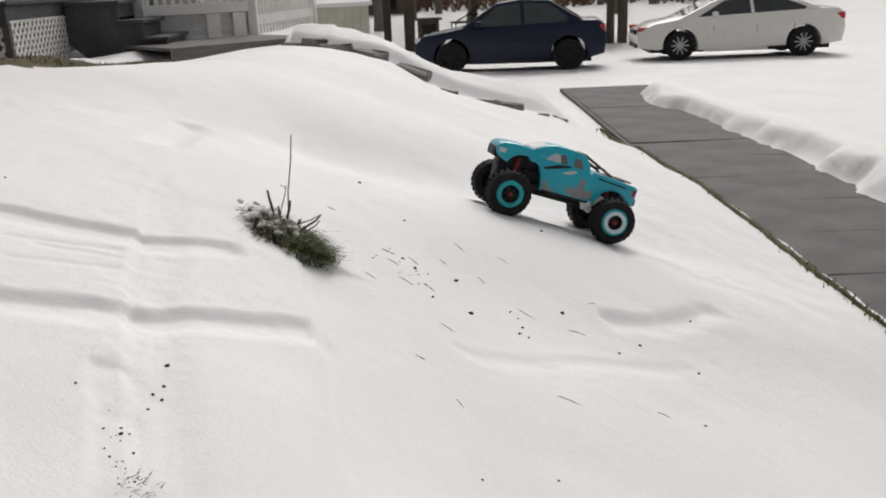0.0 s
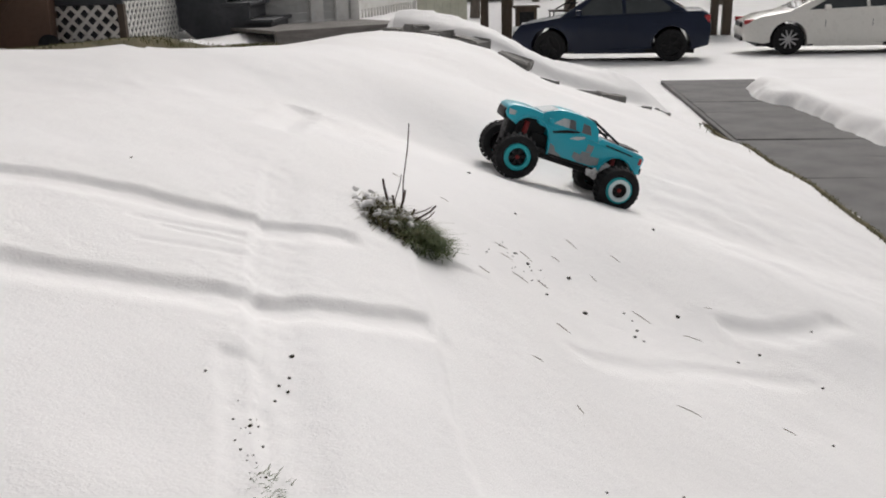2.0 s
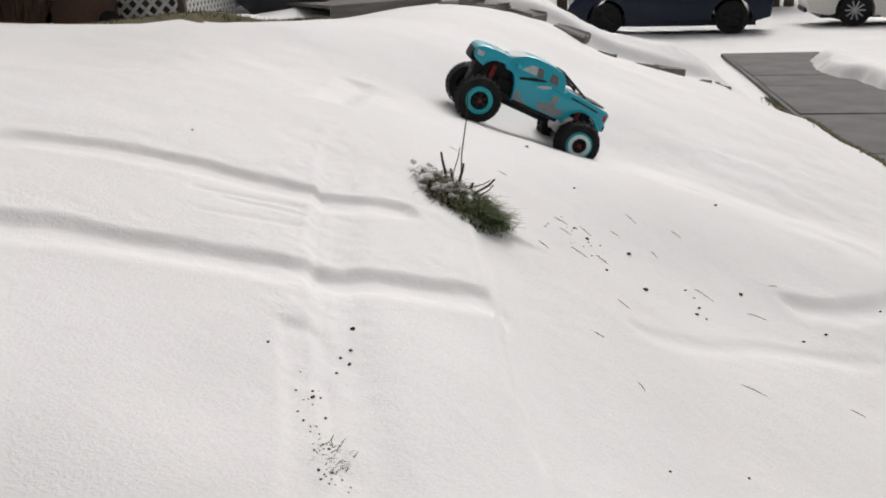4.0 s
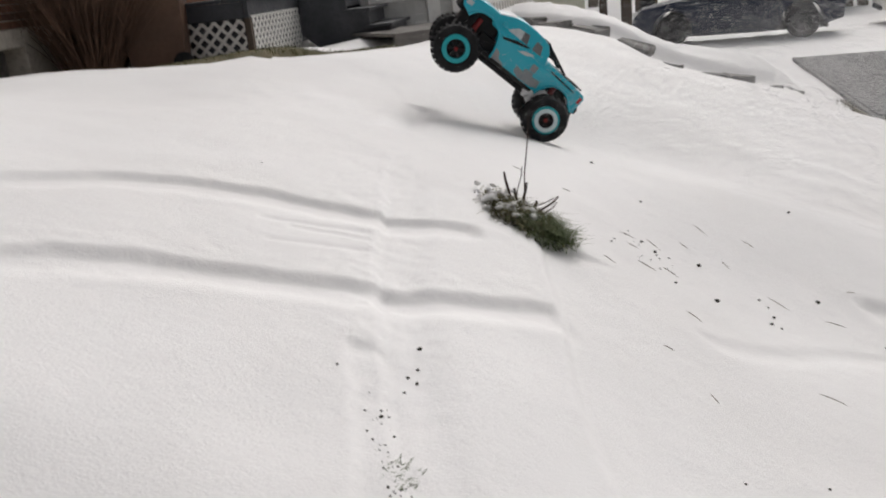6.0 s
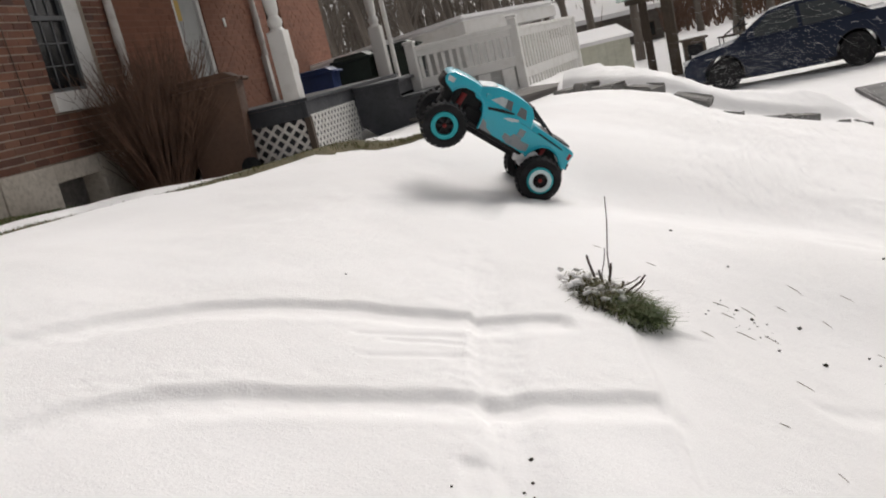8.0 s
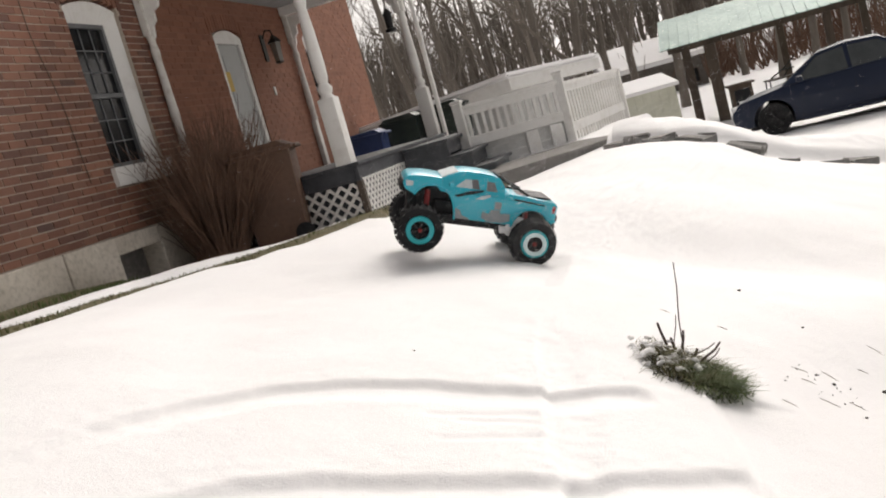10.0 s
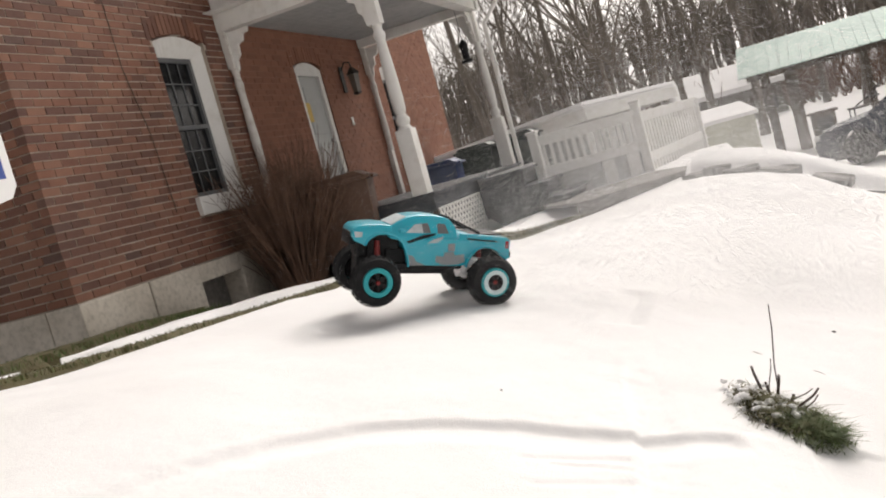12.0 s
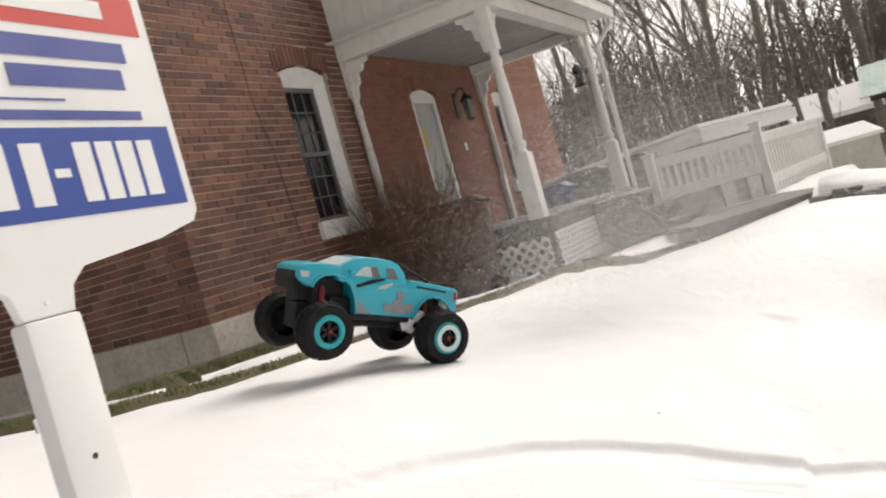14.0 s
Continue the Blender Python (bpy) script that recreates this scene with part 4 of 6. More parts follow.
# cab
bm = bmesh.new()
cab = [(0.178, 0.250), (0.145, 0.268), (0.100, 0.288), (0.06, 0.295), (0.0, 0.296), (-0.055, 0.291), (-0.088, 0.280), (-0.112, 0.250), (-0.122, 0.198), (0.178, 0.198)]
prism(bm, cab, -0.122, 0.122, "y", bevel=0.010)
for v in bm.verts:
    v.co.y *= 1 - 0.27 * max(0, (v.co.z - 0.20) / 0.09)
part("cab", bm, TEAL, body, "", True)


def cab_y(z, lift=0.0012):
    return 0.122 * (1 - 0.27 * max(0, (z - 0.20) / 0.09)) + lift


def side_patch(name, poly, mat, sgn, label="", yfun=cab_y):
    bm = bmesh.new()
    a = [bm.verts.new((x, sgn * yfun(z), z)) for x, z in poly]
    b = [bm.verts.new((x, sgn * (yfun(z) - 0.006), z)) for x, z in poly]
    bm.faces.new(a)
    bm.faces.new(b[::-1])
    for i in range(len(poly)):
        j = (i + 1) % len(poly)
        bm.faces.new((a[i], a[j], b[j], b[i]))
    return part(name, bm, mat, body, label)


def shell_y(z, lift=0.002):
    return 0.128 * (1 - 0.10 * max(0, (z - 0.15) / 0.10) ** 2) + lift


# rolled lips round the wheel openings and a crease along the flank
for sgn in (1, -1):
    for arch in (FRONT_ARCH, REAR_ARCH):
        bm = bmesh.new()
        tube(bm, [(x, sgn * shell_y(z, 0.001) * (1 - 0.14 * max(0, (x - 0.22) / 0.13) ** 2), z) for x, z in arch], 0.0055, 8)
        part("fender_lip", bm, TEAL, body, "", True)
    bm = bmesh.new()
    tube(bm, [(0.10, sgn * shell_y(0.193, -0.001), 0.193), (-0.02, sgn * shell_y(0.196, -0.001), 0.196), (-0.33, sgn * shell_y(0.19, -0.001), 0.19)], 0.0028, 6)
    part("crease", bm, TEAL, body, "", True)
    bm = bmesh.new()
    box(bm, 0.118, 0.142, sgn * 0.128 - 0.012, sgn * 0.128 + 0.012, 0.222, 0.240, bevel=0.005)
    part("mirror", bm, TEAL, body, "", True)
WINDOW_GREY = paint_material("grey_window_film", (0.15, 0.155, 0.16), 0.3, (0.06, 0.063, 0.066), scale=30)
for sgn in (1, -1):
    side_patch("side_window", [(0.110, 0.222), (0.070, 0.257), (0.012, 0.263), (0.0, 0.222)], PALE_DECAL, sgn, "pale side window film")
    side_patch("window_shade", [(0.034, 0.222), (0.040, 0.260), (0.012, 0.263), (0.0, 0.222)], WINDOW_GREY, sgn, "dark end of the side window", lambda z: cab_y(z, 0.0024))
    side_patch("rear_window", [(-0.030, 0.220), (-0.030, 0.262), (-0.064, 0.260), (-0.080, 0.220)], WINDOW_GREY, sgn)
    side_patch("decal", [(0.100, 0.178), (0.112, 0.186), (0.04, 0.212), (-0.02, 0.222), (-0.015, 0.214), (0.03, 0.200)], BLACK, sgn, "torn black stripe decal", shell_y)
    side_patch("decal", [(0.02, 0.178), (-0.01, 0.196), (-0.05, 0.206), (-0.052, 0.198), (-0.02, 0.182)], PALE_DECAL, sgn, "pale scuffed flash", shell_y)
    side_patch("decal", [(-0.02, 0.100), (-0.022, 0.126), (-0.055, 0.122), (-0.06, 0.140), (-0.10, 0.143), (-0.105, 0.128), (-0.148, 0.132), (-0.152, 0.100), (-0.12, 0.088), (-0.05, 0.086)], GREY_DECAL, sgn, "grey scrape on the sill", shell_y)
    side_patch("decal", [(0.096, 0.084), (0.100, 0.130), (0.078, 0.122), (0.066, 0.100), (0.04, 0.092), (0.03, 0.084)], GREY_DECAL, sgn, "grey scrape behind the wheel", shell_y)
    side_patch("decal", [(-0.075, 0.145), (-0.075, 0.178), (-0.105, 0.178), (-0.105, 0.145)], GREY_DECAL, sgn, "", shell_y)
    side_patch("decal", [(-0.16, 0.196), (-0.16, 0.203), (-0.30, 0.192), (-0.30, 0.185)], BLACK, sgn, "black bedside stripe", shell_y)
    side_patch("headlight", [(0.328, 0.200), (0.333, 0.224), (0.29, 0.222), (0.272, 0.205)], PALE_DECAL, sgn, "pale headlight sticker", lambda z: shell_y(z) * 0.925)
    side_patch("tail_light", [(-0.338, 0.160), (-0.338, 0.192), (-0.353, 0.190), (-0.352, 0.160)], LAMP_RED, sgn, "red tail light", shell_y)
bm = bmesh.new()
vs = [bm.verts.new(p) for p in ((0.172, -0.096, 0.2535), (0.172, 0.096, 0.2535), (0.104, 0.080, 0.2865), (0.104, -0.080, 0.2865))]
bm.faces.new(vs)
bmesh.ops.translate(bm, verts=vs, vec=(0.0025, 0, 0.0025))
geo = bmesh.ops.extrude_face_region(bm, geom=list(bm.faces))
bmesh.ops.translate(bm, verts=[v for v in geo["geom"] if isinstance(v, bmesh.types.BMVert)], vec=(-0.004, 0, -0.004))
part("windscreen", bm, PALE_DECAL, body, "pale grey windscreen film")
part("grille", boxes((0.330, 0.346, -0.085, 0.085, 0.192, 0.220), bevel=0.003), BLACK, body, "black grille")
bm = bmesh.new()
box(bm, 0.312, 0.350, -0.09, 0.09, 0.135, 0.180, bevel=0.014)
box(bm, 0.275, 0.315, -0.045, 0.045, 0.09, 0.15, bevel=0.01)
part("front_bumper", bm, BLACK, truck, "black plastic bumper", True)
bm = bmesh.new()
box(bm, -0.372, -0.335, -0.11, 0.11, 0.085, 0.118, bevel=0.008)
tube(bm, [(-0.36, -0.06, 0.09), (-0.38, -0.03, 0.05), (-0.38, 0.03, 0.05), (-0.36, 0.06, 0.09)], 0.008, 8)
part("rear_bumper", bm, BLACK, truck, "black rear bumper", True)
bm = bmesh.new()
for sgn in (1, -1):
    tube(bm, [(-0.085, sgn * 0.078, 0.284), (-0.225, sgn * 0.10, 0.222)], 0.006, 8)
    tube(bm, [(-0.11, sgn * 0.088, 0.245), (-0.17, sgn * 0.092, 0.246)], 0.005, 8)
tube(bm, [(-0.087, -0.078, 0.286), (-0.087, 0.078, 0.286)], 0.006, 8)
part("roll_bar", bm, BLACK, body, "black bed bars", True)
part("bed_floor", boxes((-0.33, -0.14, -0.095, 0.095, 0.213, 0.2195)), BLACK, body)
# black blocks added inside the arches, in place of the shade there
part("arch_shade", boxes((0.125, 0.31, -0.062, 0.062, 0.11, 0.222), bevel=0.01), BLACK, body, "black block added as shade inside the wheel arch")
part("arch_shade", boxes((-0.335, -0.16, -0.07, 0.07, 0.100, 0.172), bevel=0.01), BLACK, body, "black block added as shade inside the wheel arch")
bm = bmesh.new()
box(bm, -0.22, 0.22, -0.062, 0.062, 0.010, 0.034, bevel=0.006)
for sgn in (1, -1):
    box(bm, -0.16, 0.16, sgn * 0.105 - 0.022, sgn * 0.105 + 0.022, 0.04, 0.062, bevel=0.005)
box(bm, -0.19, 0.19, -0.085, 0.085, 0.036, 0.12, bevel=0.008)
part("chassis", bm, BLACK, truck, "black chassis tray with side bars", True)
part("motor", boxes((-0.12, 0.02, -0.05, 0.05, 0.121, 0.16), bevel=0.01), STEEL, truck)
for sx in (1, -1):
    bm = bmesh.new()
    box(bm, sx * WB - 0.055, sx * WB + 0.055, -0.055, 0.055, -0.012, 0.09, bevel=0.012)
    box(bm, sx * WB - 0.012, sx * WB + 0.012, -0.09, 0.09, 0.085, 0.165, bevel=0.006)
    part("bulkhead", bm, BLACK, truck, "", True)
for sx in (1, -1):
    for sy in (1, -1):
        bm = bmesh.new()
        tube(bm, [(sx * WB - 0.04, sy * 0.05, 0.0), (sx * WB, sy * 0.155, -0.012)], 0.009, 8)
        tube(bm, [(sx * WB + 0.04, sy * 0.05, 0.0), (sx * WB, sy * 0.155, -0.012)], 0.009, 8)
        tube(bm, [(sx * WB, sy * 0.05, 0.055), (sx * WB, sy * 0.15, 0.035)], 0.007, 8)
        tube(bm, [(sx * WB, sy * 0.04, 0.015), (sx * WB, sy * 0.16, 0.0)], 0.006, 8)
        part("suspension_arm", bm, BLACK, truck, "", True)
        bm = bmesh.new()
        x = sx * WB - sx * 0.028
        tube(bm, [(x, sy * 0.115, 0.01), (x, sy * 0.088, 0.085)], 0.006, 8)
        for k in range(7):
            f = k / 7
            lathe(bm, [(0.011, -0.003), (0.017, 0), (0.011, 0.003)], 10, Matrix.Translation(Vector((x, sy * (0.113 - 0.03 * f), 0.02 + 0.085 * f))) @ pose(0, 0, 0, sy * 20))
        part("spring", bm, BLACK, truck, "black coil spring", True)
        bm = bmesh.new()
        tube(bm, [(x, sy * 0.10, 0.055), (x, sy * 0.078, 0.155)], 0.0125, 12)
        part("shock", bm, RED, truck, "red shock absorber body", True)

for x, y, z, r in ((-0.150, 0.115, 0.040, 0.022), (-0.180, 0.118, 0.062, 0.017), (-0.130, 0.118, 0.028, 0.018), (-0.312, 0.105, 0.122, 0.018), (-0.200, 0.112, 0.080, 0.012), (-0.16, 0.11, 0.012, 0.016), (0.275, 0.085, 0.02, 0.016), (0.255, 0.08, -0.02, 0.014)):
    bm = bmesh.new()
    bmesh.ops.create_icosphere(bm, subdivisions=3, radius=r)
    for v in bm.verts:
        v.co *= 1 + 0.45 * noise.noise(v.co * 60 + Vector((x * 90, 0, 0))) + 0.25 * noise.noise(v.co * 150)
        v.co.y *= 0.6
        v.co.x *= 1.2
    bmesh.ops.translate(bm, verts=bm.verts, vec=(x, y, z))
    part("snow_clump", bm, SNOW, truck, "packed snow caught on the running gear", True)

# wheel, axis along y, outer side at +y
bm = bmesh.new()
lathe(bm, [(0.063, -0.052), (0.080, -0.056), (0.095, -0.050), (0.0990, -0.030), (0.0990, 0.030), (0.095, 0.050), (0.080, 0.056), (0.066, 0.053), (0.060, 0.03), (0.060, -0.03), (0.063, -0.052)], 40, pose(0, 0, 0, -90))
TYRE = mesh_of("wheel", bm, RUBBER, True)
bm = bmesh.new()
box(bm, -0.008, 0.0045, -0.025, 0.025, -0.0058, 0.0058)
LUG = mesh_of("tread_block", bm, RUBBER)
bm = bmesh.new()
lathe(bm, [(0.062, 0.035), (0.062, 0.050), (0.056, 0.054), (0.042, 0.054), (0.040, 0.040), (0.062, 0.035)], 36, pose(0, 0, 0, -90))
RING_T = mesh_of("beadlock", bm, TEAL_RIM, True)
bm = bmesh.new()
lathe(bm, [(0.052, 0.0535), (0.052, 0.0565), (0.0345, 0.0565), (0.0345, 0.048), (0.052, 0.0535)], 36, pose(0, 0, 0, -90))
RING_P = mesh_of("inner_ring", bm, RING_WHITE, True)
bm = bmesh.new()
lathe(bm, [(0.056, -0.04), (0.056, 0.02), (0.012, 0.022), (0.0, 0.022)], 30, pose(0, 0, 0, -90))
for k in range(6):
    m = Matrix.Rotation(k * math.pi / 3, 4, "Y")
    box(bm, 0.008, 0.042, 0.02, 0.046, -0.0065, 0.0065, bevel=0.002, m=m)
DISC = mesh_of("rim", bm, BLACK, True)
bm = bmesh.new()
lathe(bm, [(0.0, 0.058), (0.007, 0.057), (0.0105, 0.052), (0.0105, 0.022)], 6, pose(0, 0, 0, -90))
NUT = mesh_of("hub", bm, RED, True)
wheels = []
for sx in (1, -1):
    for sy in (1, -1):
        w = part("wheel", TYRE, None, truck, "chunky black tyre")
        w.matrix_basis = pose(sx * WB, sy * TRACK, 0, 0, 0, 0 if sy > 0 else 180)
        for k in range(24):
            a = 2 * math.pi * k / 24
            for side in (1, -1):
                lug = part("tread_block", LUG, None, w)
                lug.matrix_basis = Matrix.Rotation(a + side * 0.065, 4, "Y") @ pose(0.0990, side * 0.027, 0, 0, 0, side * 16)
        part("rim", DISC, None, w, "black spoked rim")
        part("beadlock", RING_T, None, w, "teal beadlock ring")
        if sx < 0:
            part("inner_ring", RING_P, None, w, "snow-whitened inner ring")
        part("hub", NUT, None, w, "red wheel nut")
        wheels.append((w, sx, sy))

# ---- the tuft in the snow ----
t_rng = random.Random(21)


def blades(bm, cx, cy, rx, ry, count, length, rng, droop, way=None, turn=0.0, thick=1.0):
    for i in range(count):
        a, r = rng.uniform(0, 2 * math.pi), math.sqrt(rng.random()) * rng.uniform(0.75, 1.12)
        u, v = math.cos(a) * r * rx, math.sin(a) * r * ry
        x, y = cx + u * math.cos(turn) - v * math.sin(turn), cy + u * math.sin(turn) + v * math.cos(turn)
        z = land_at(x, y) - 0.01
        h = length * rng.uniform(0.5, 1.15)
        d = rng.uniform(0, 2 * math.pi) if way is None else way + rng.gauss(0, 0.8)
        lean = droop * rng.uniform(0.5, 1.2)
        w = rng.uniform(0.0012, 0.0026) * thick
        sx, sy = -math.sin(d) * w, math.cos(d) * w
        prev = None
        for k in range(4):
            f = k / 3
            p = (x + math.cos(d) * h * lean * f * f, y + math.sin(d) * h * lean * f * f, z + h * (f - 0.55 * lean * f * f))
            wk = 1 - 0.85 * f
            pair = (bm.verts.new((p[0] - sx * wk, p[1] - sy * wk, p[2])), bm.verts.new((p[0] + sx * wk, p[1] + sy * wk, p[2])))
            if prev:
                bm.faces.new((prev[0], prev[1], pair[1], pair[0]))
            prev = pair


tuft = thing("grass_tuft", Matrix(), "tuft of green grass and cut brown stems poking through snow", "grass tuft")
bm = bmesh.new()
blades(bm, -0.410, 2.500, 0.115, 0.085, 900, 0.055, t_rng, 1.15, -0.9, -0.95, 1.3)
blades(bm, -0.375, 2.470, 0.045, 0.035, 260, 0.075, t_rng, 1.1, -0.5, -0.8, 1.3)
tagged(part("grass_mass", bm, GREEN, tuft, "matted green blades"), kind="stuff")
bm = bmesh.new()
blades(bm, -0.465, 2.565, 0.14, 0.105, 1000, 0.06, t_rng, 1.15, -1.2, -0.9, 1.4)
blades(bm, -0.555, 2.665, 0.06, 0.05, 160, 0.05, t_rng, 1.2, None, 0.0, 1.4)
tagged(part("dry_grass_mass", bm, DRYGRASS, tuft, "dead brown blades"), kind="stuff")
bm = bmesh.new()
blades(bm, -0.455, 2.53, 0.15, 0.10, 650, 0.038, t_rng, 1.2, -1.2, -0.9, 1.8)
tagged(part("dead_leaf_mass", bm, DEAD_LEAF, tuft, "dark rotted leaves"), kind="stuff")
for x, y, h, lx, ly, r in ((-0.484, 2.70, 0.285, 0.028, 0.03, 0.0022), (-0.525, 2.70, 0.105, -0.014, 0.0, 0.0050), (-0.510, 2.70, 0.120, 0.026, 0.02, 0.0018), (-0.488, 2.69, 0.085, 0.018, 0.0, 0.0048), (-0.505, 2.70, 0.060, -0.006, 0.0, 0.0050), (-0.478, 2.66, 0.035, 0.088, 0.03, 0.0022), (-0.450, 2.60, 0.065, 0.080, 0.03, 0.0040), (-0.440, 2.58, 0.05, 0.065, 0.05, 0.0025), (-0.46, 2.66, 0.04, 0.02, 0.01, 0.0055), (-0.52, 2.63, 0.03, -0.06, 0.01, 0.0045), (-0.51, 2.60, 0.03, -0.055, -0.015, 0.0045), (-0.565, 2.64, 0.025, -0.04, 0.01, 0.0045)):
    bm = bmesh.new()
    z = land_at(x, y) - 0.02
    tube(bm, [(x, y, z), (x + lx * 0.25, y + ly * 0.3, z + h * 0.4), (x + lx * 0.8, y + ly * 0.7, z + h * 0.75), (x + lx, y + ly, z + h)], [r, r * 0.95, r * 0.85, r * 0.7], 6)
    part("stem", bm, STALK, tuft, "bare brown stem")
bm = bmesh.new()
for k in range(95):
    a, r = t_rng.uniform(0, 6.28), t_rng.random() ** 0.5
    u, v = math.cos(a) * r * 0.13, math.sin(a) * r * 0.085
    x, y = -0.525 + u * 0.6 + v * 0.8 + t_rng.gauss(0, 0.01), 2.61 - u * 0.8 + v * 0.6
    s = t_rng.uniform(0.003, 0.010) * (1.5 if x < -0.55 else 0.9)
    g = bmesh.ops.create_icosphere(bm, subdivisions=2, radius=s)
    for w in g["verts"]:
        w.co *= 1 + 0.5 * noise.noise(w.co * 130 + Vector((k, 0, 0)))
    bmesh.ops.transform(bm, verts=g["verts"], matrix=pose(x, y, land_at(x, y) + t_rng.uniform(-0.002, 0.026), t_rng.uniform(-40, 40), t_rng.uniform(-30, 30), t_rng.uniform(0, 180)) @ Matrix.Diagonal((1.5, 1, 0.7, 1)))
tagged(part("snow_dusting", bm, SNOW, tuft, "crumbs of snow caught in the blades", True), kind="stuff")
small = thing("grass_tuft", Matrix(), "small green grass tuft melting out of a tyre track", "grass tuft")
bm = bmesh.new()
blades(bm, -0.475, 1.17, 0.03, 0.045, 150, 0.02, t_rng, 0.9)
tagged(part("grass_mass", bm, GREEN, small), kind="stuff")
bm = bmesh.new()
blades(bm, -0.53, 1.32, 0.035, 0.13, 60, 0.014, t_rng, 0.9)
tagged(part("dry_grass_mass", bm, DRYGRASS, small), kind="stuff")

# ---- litter on the snow ----
CRUMBS = [(-0.136, 2.802, 7), (-0.095, 2.773, 9), (0.04, 2.85, 11), (-0.037, 2.59, 7), (0.08, 2.609, 12), (0.217, 2.782, 6), (0.241, 2.748, 5), (0.247, 2.68, 7), (0.234, 2.618, 8), (0.262, 2.613, 5), (0.41, 2.906, 11), (0.575, 2.723, 7), (0.672, 2.843, 8), (0.856, 2.756, 7), (0.747, 2.32, 6), (0.062, 1.609, 4), (0.238, 1.744, 5), (0.431, 3.696, 10), (-0.539, 1.57, 7), (-0.535, 1.461, 5), (-0.525, 1.494, 5), (-0.516, 1.449, 5), (-0.528, 1.406, 4), (-0.538, 1.301, 5), (-0.642, 1.4, 4), (-0.509, 1.266, 4), (-0.14, 3.2, 7), (-0.33, 3.55, 9), (-1.17, 2.35, 4), (0.95, 3.2, 6)]
CRUMBS += [(-0.44 - 0.15 * f + t_rng.gauss(0, 0.014), 1.10 + 0.27 * f, t_rng.uniform(1.5, 3.5)) for f in [t_rng.random() ** 1.6 for k in range(34)]]
CRUMBS += [(-0.15 + t_rng.gauss(0, 0.09), 2.72 + t_rng.gauss(0, 0.06), t_rng.uniform(2, 4.5)) for k in range(18)]
for x, y, mm in CRUMBS:
    bm = bmesh.new()
    bmesh.ops.create_icosphere(bm, subdivisions=1, radius=mm * 0.00075)
    for v in bm.verts:
        v.co *= t_rng.uniform(0.75, 1.2)
        v.co.x *= 1.3
        v.co.z *= 0.65
    ob = tagged(part("pebble", bm, DEAD_LEAF), "small dark crumb of soil on the snow", "pebble", group="litter on the snow")
    ob.matrix_basis = pose(x, y, land_at(x, y) + mm * 0.0002, 0, 0, t_rng.uniform(0, 180))
TWIGS = [(0.541, 3.056, 0.05, 0.5), (0.441, 2.782, 0.085, 0.1), (0.328, 2.195, 0.085, -0.25), (0.277, 2.80, 0.10, -0.7), (0.005, 2.38, 0.06, -0.6), (-0.068, 2.07, 0.035, -0.1), (0.026, 1.912, 0.04, -1.0), (0.225, 3.188, 0.06, -0.6), (0.061, 3.139, 0.08, -0.8), (-0.118, 2.612, 0.07, -0.3), (-0.178, 2.797, 0.06, 0.0), (-0.05, 2.66, 0.06, -0.5), (-0.10, 2.83, 0.07, -0.7), (0.13, 2.95, 0.05, -0.9), (-0.56, 3.10, 0.05, -0.6), (-0.38, 3.0, 0.05, -0.6), (0.62, 2.3, 0.05, -0.4), (-0.22, 2.5, 0.05, -0.4), (0.0, 2.95, 0.04, -0.4), (-0.16, 2.72, 0.05, -0.2)]
for x, y, l, a in TWIGS:
    l = l * 0.75
    bm = bmesh.new()
    pts = []
    for i in range(5):
        q = i / 4 - 0.5
        qx, qy = x + math.cos(a) * l * q, y + math.sin(a) * l * q - 0.35 * l * (q * q - 0.25)
        pts.append((qx, qy, land_at(qx, qy) + 0.0022))
    tube(bm, pts, [0.0004, 0.0009, 0.0010, 0.0008, 0.0003], 5)
    tagged(part("twig", bm, DRY_STALK), "thin dry grass stalk lying on snow", "twig", group="litter on the snow")

# ---- stone edging of the raised bed ----
edging = thing("stone_edging", Matrix(), "row of grey edging stones half buried in snow", "edging")
s_rng = random.Random(9)
wl_pts = [Vector(p) for p in WALL_LINE]
lens_ = [(b - a).length for a, b in zip(wl_pts, wl_pts[1:])]
pos, total = 0.0, sum(lens_)
while pos < total - 0.2:
    q, k = pos, 0
    while q > lens_[k]:
        q -= lens_[k]
        k += 1
    a, b = wl_pts[k], wl_pts[k + 1]
    p = a + (b - a).normalized() * q
    l = s_rng.uniform(0.24, 0.44)
    d = (b - a).normalized()
    c = p + d * l / 2
    bm = bmesh.new()
    box(bm, -l / 2, l / 2, -0.10, 0.10, -0.22, 0.0, bevel=0.02)
    for v in bm.verts:
        v.co += Vector((s_rng.uniform(-0.02, 0.02), s_rng.uniform(-0.02, 0.02), s_rng.uniform(-0.02, 0.02)))
    z = land_at(c.x + d.y * 0.16, c.y - d.x * 0.16) + s_rng.uniform(0.01, 0.085)
    z2 = land_at(c.x + d.x * 0.2 + d.y * 0.16, c.y + d.y * 0.2 - d.x * 0.16)
    z1 = land_at(c.x - d.x * 0.2 + d.y * 0.16, c.y - d.y * 0.2 - d.x * 0.16)
    ob = part("stone", bm, STONE, edging)
    ob.matrix_basis = pose(c.x, c.y, z, s_rng.uniform(-4, 4), -math.degrees(math.atan2(z2 - z1, 0.4)) * 0.6, math.degrees(math.atan2(d.y, d.x)) + s_rng.uniform(-13, 13))
    pos += l + s_rng.uniform(0.0, 0.10)

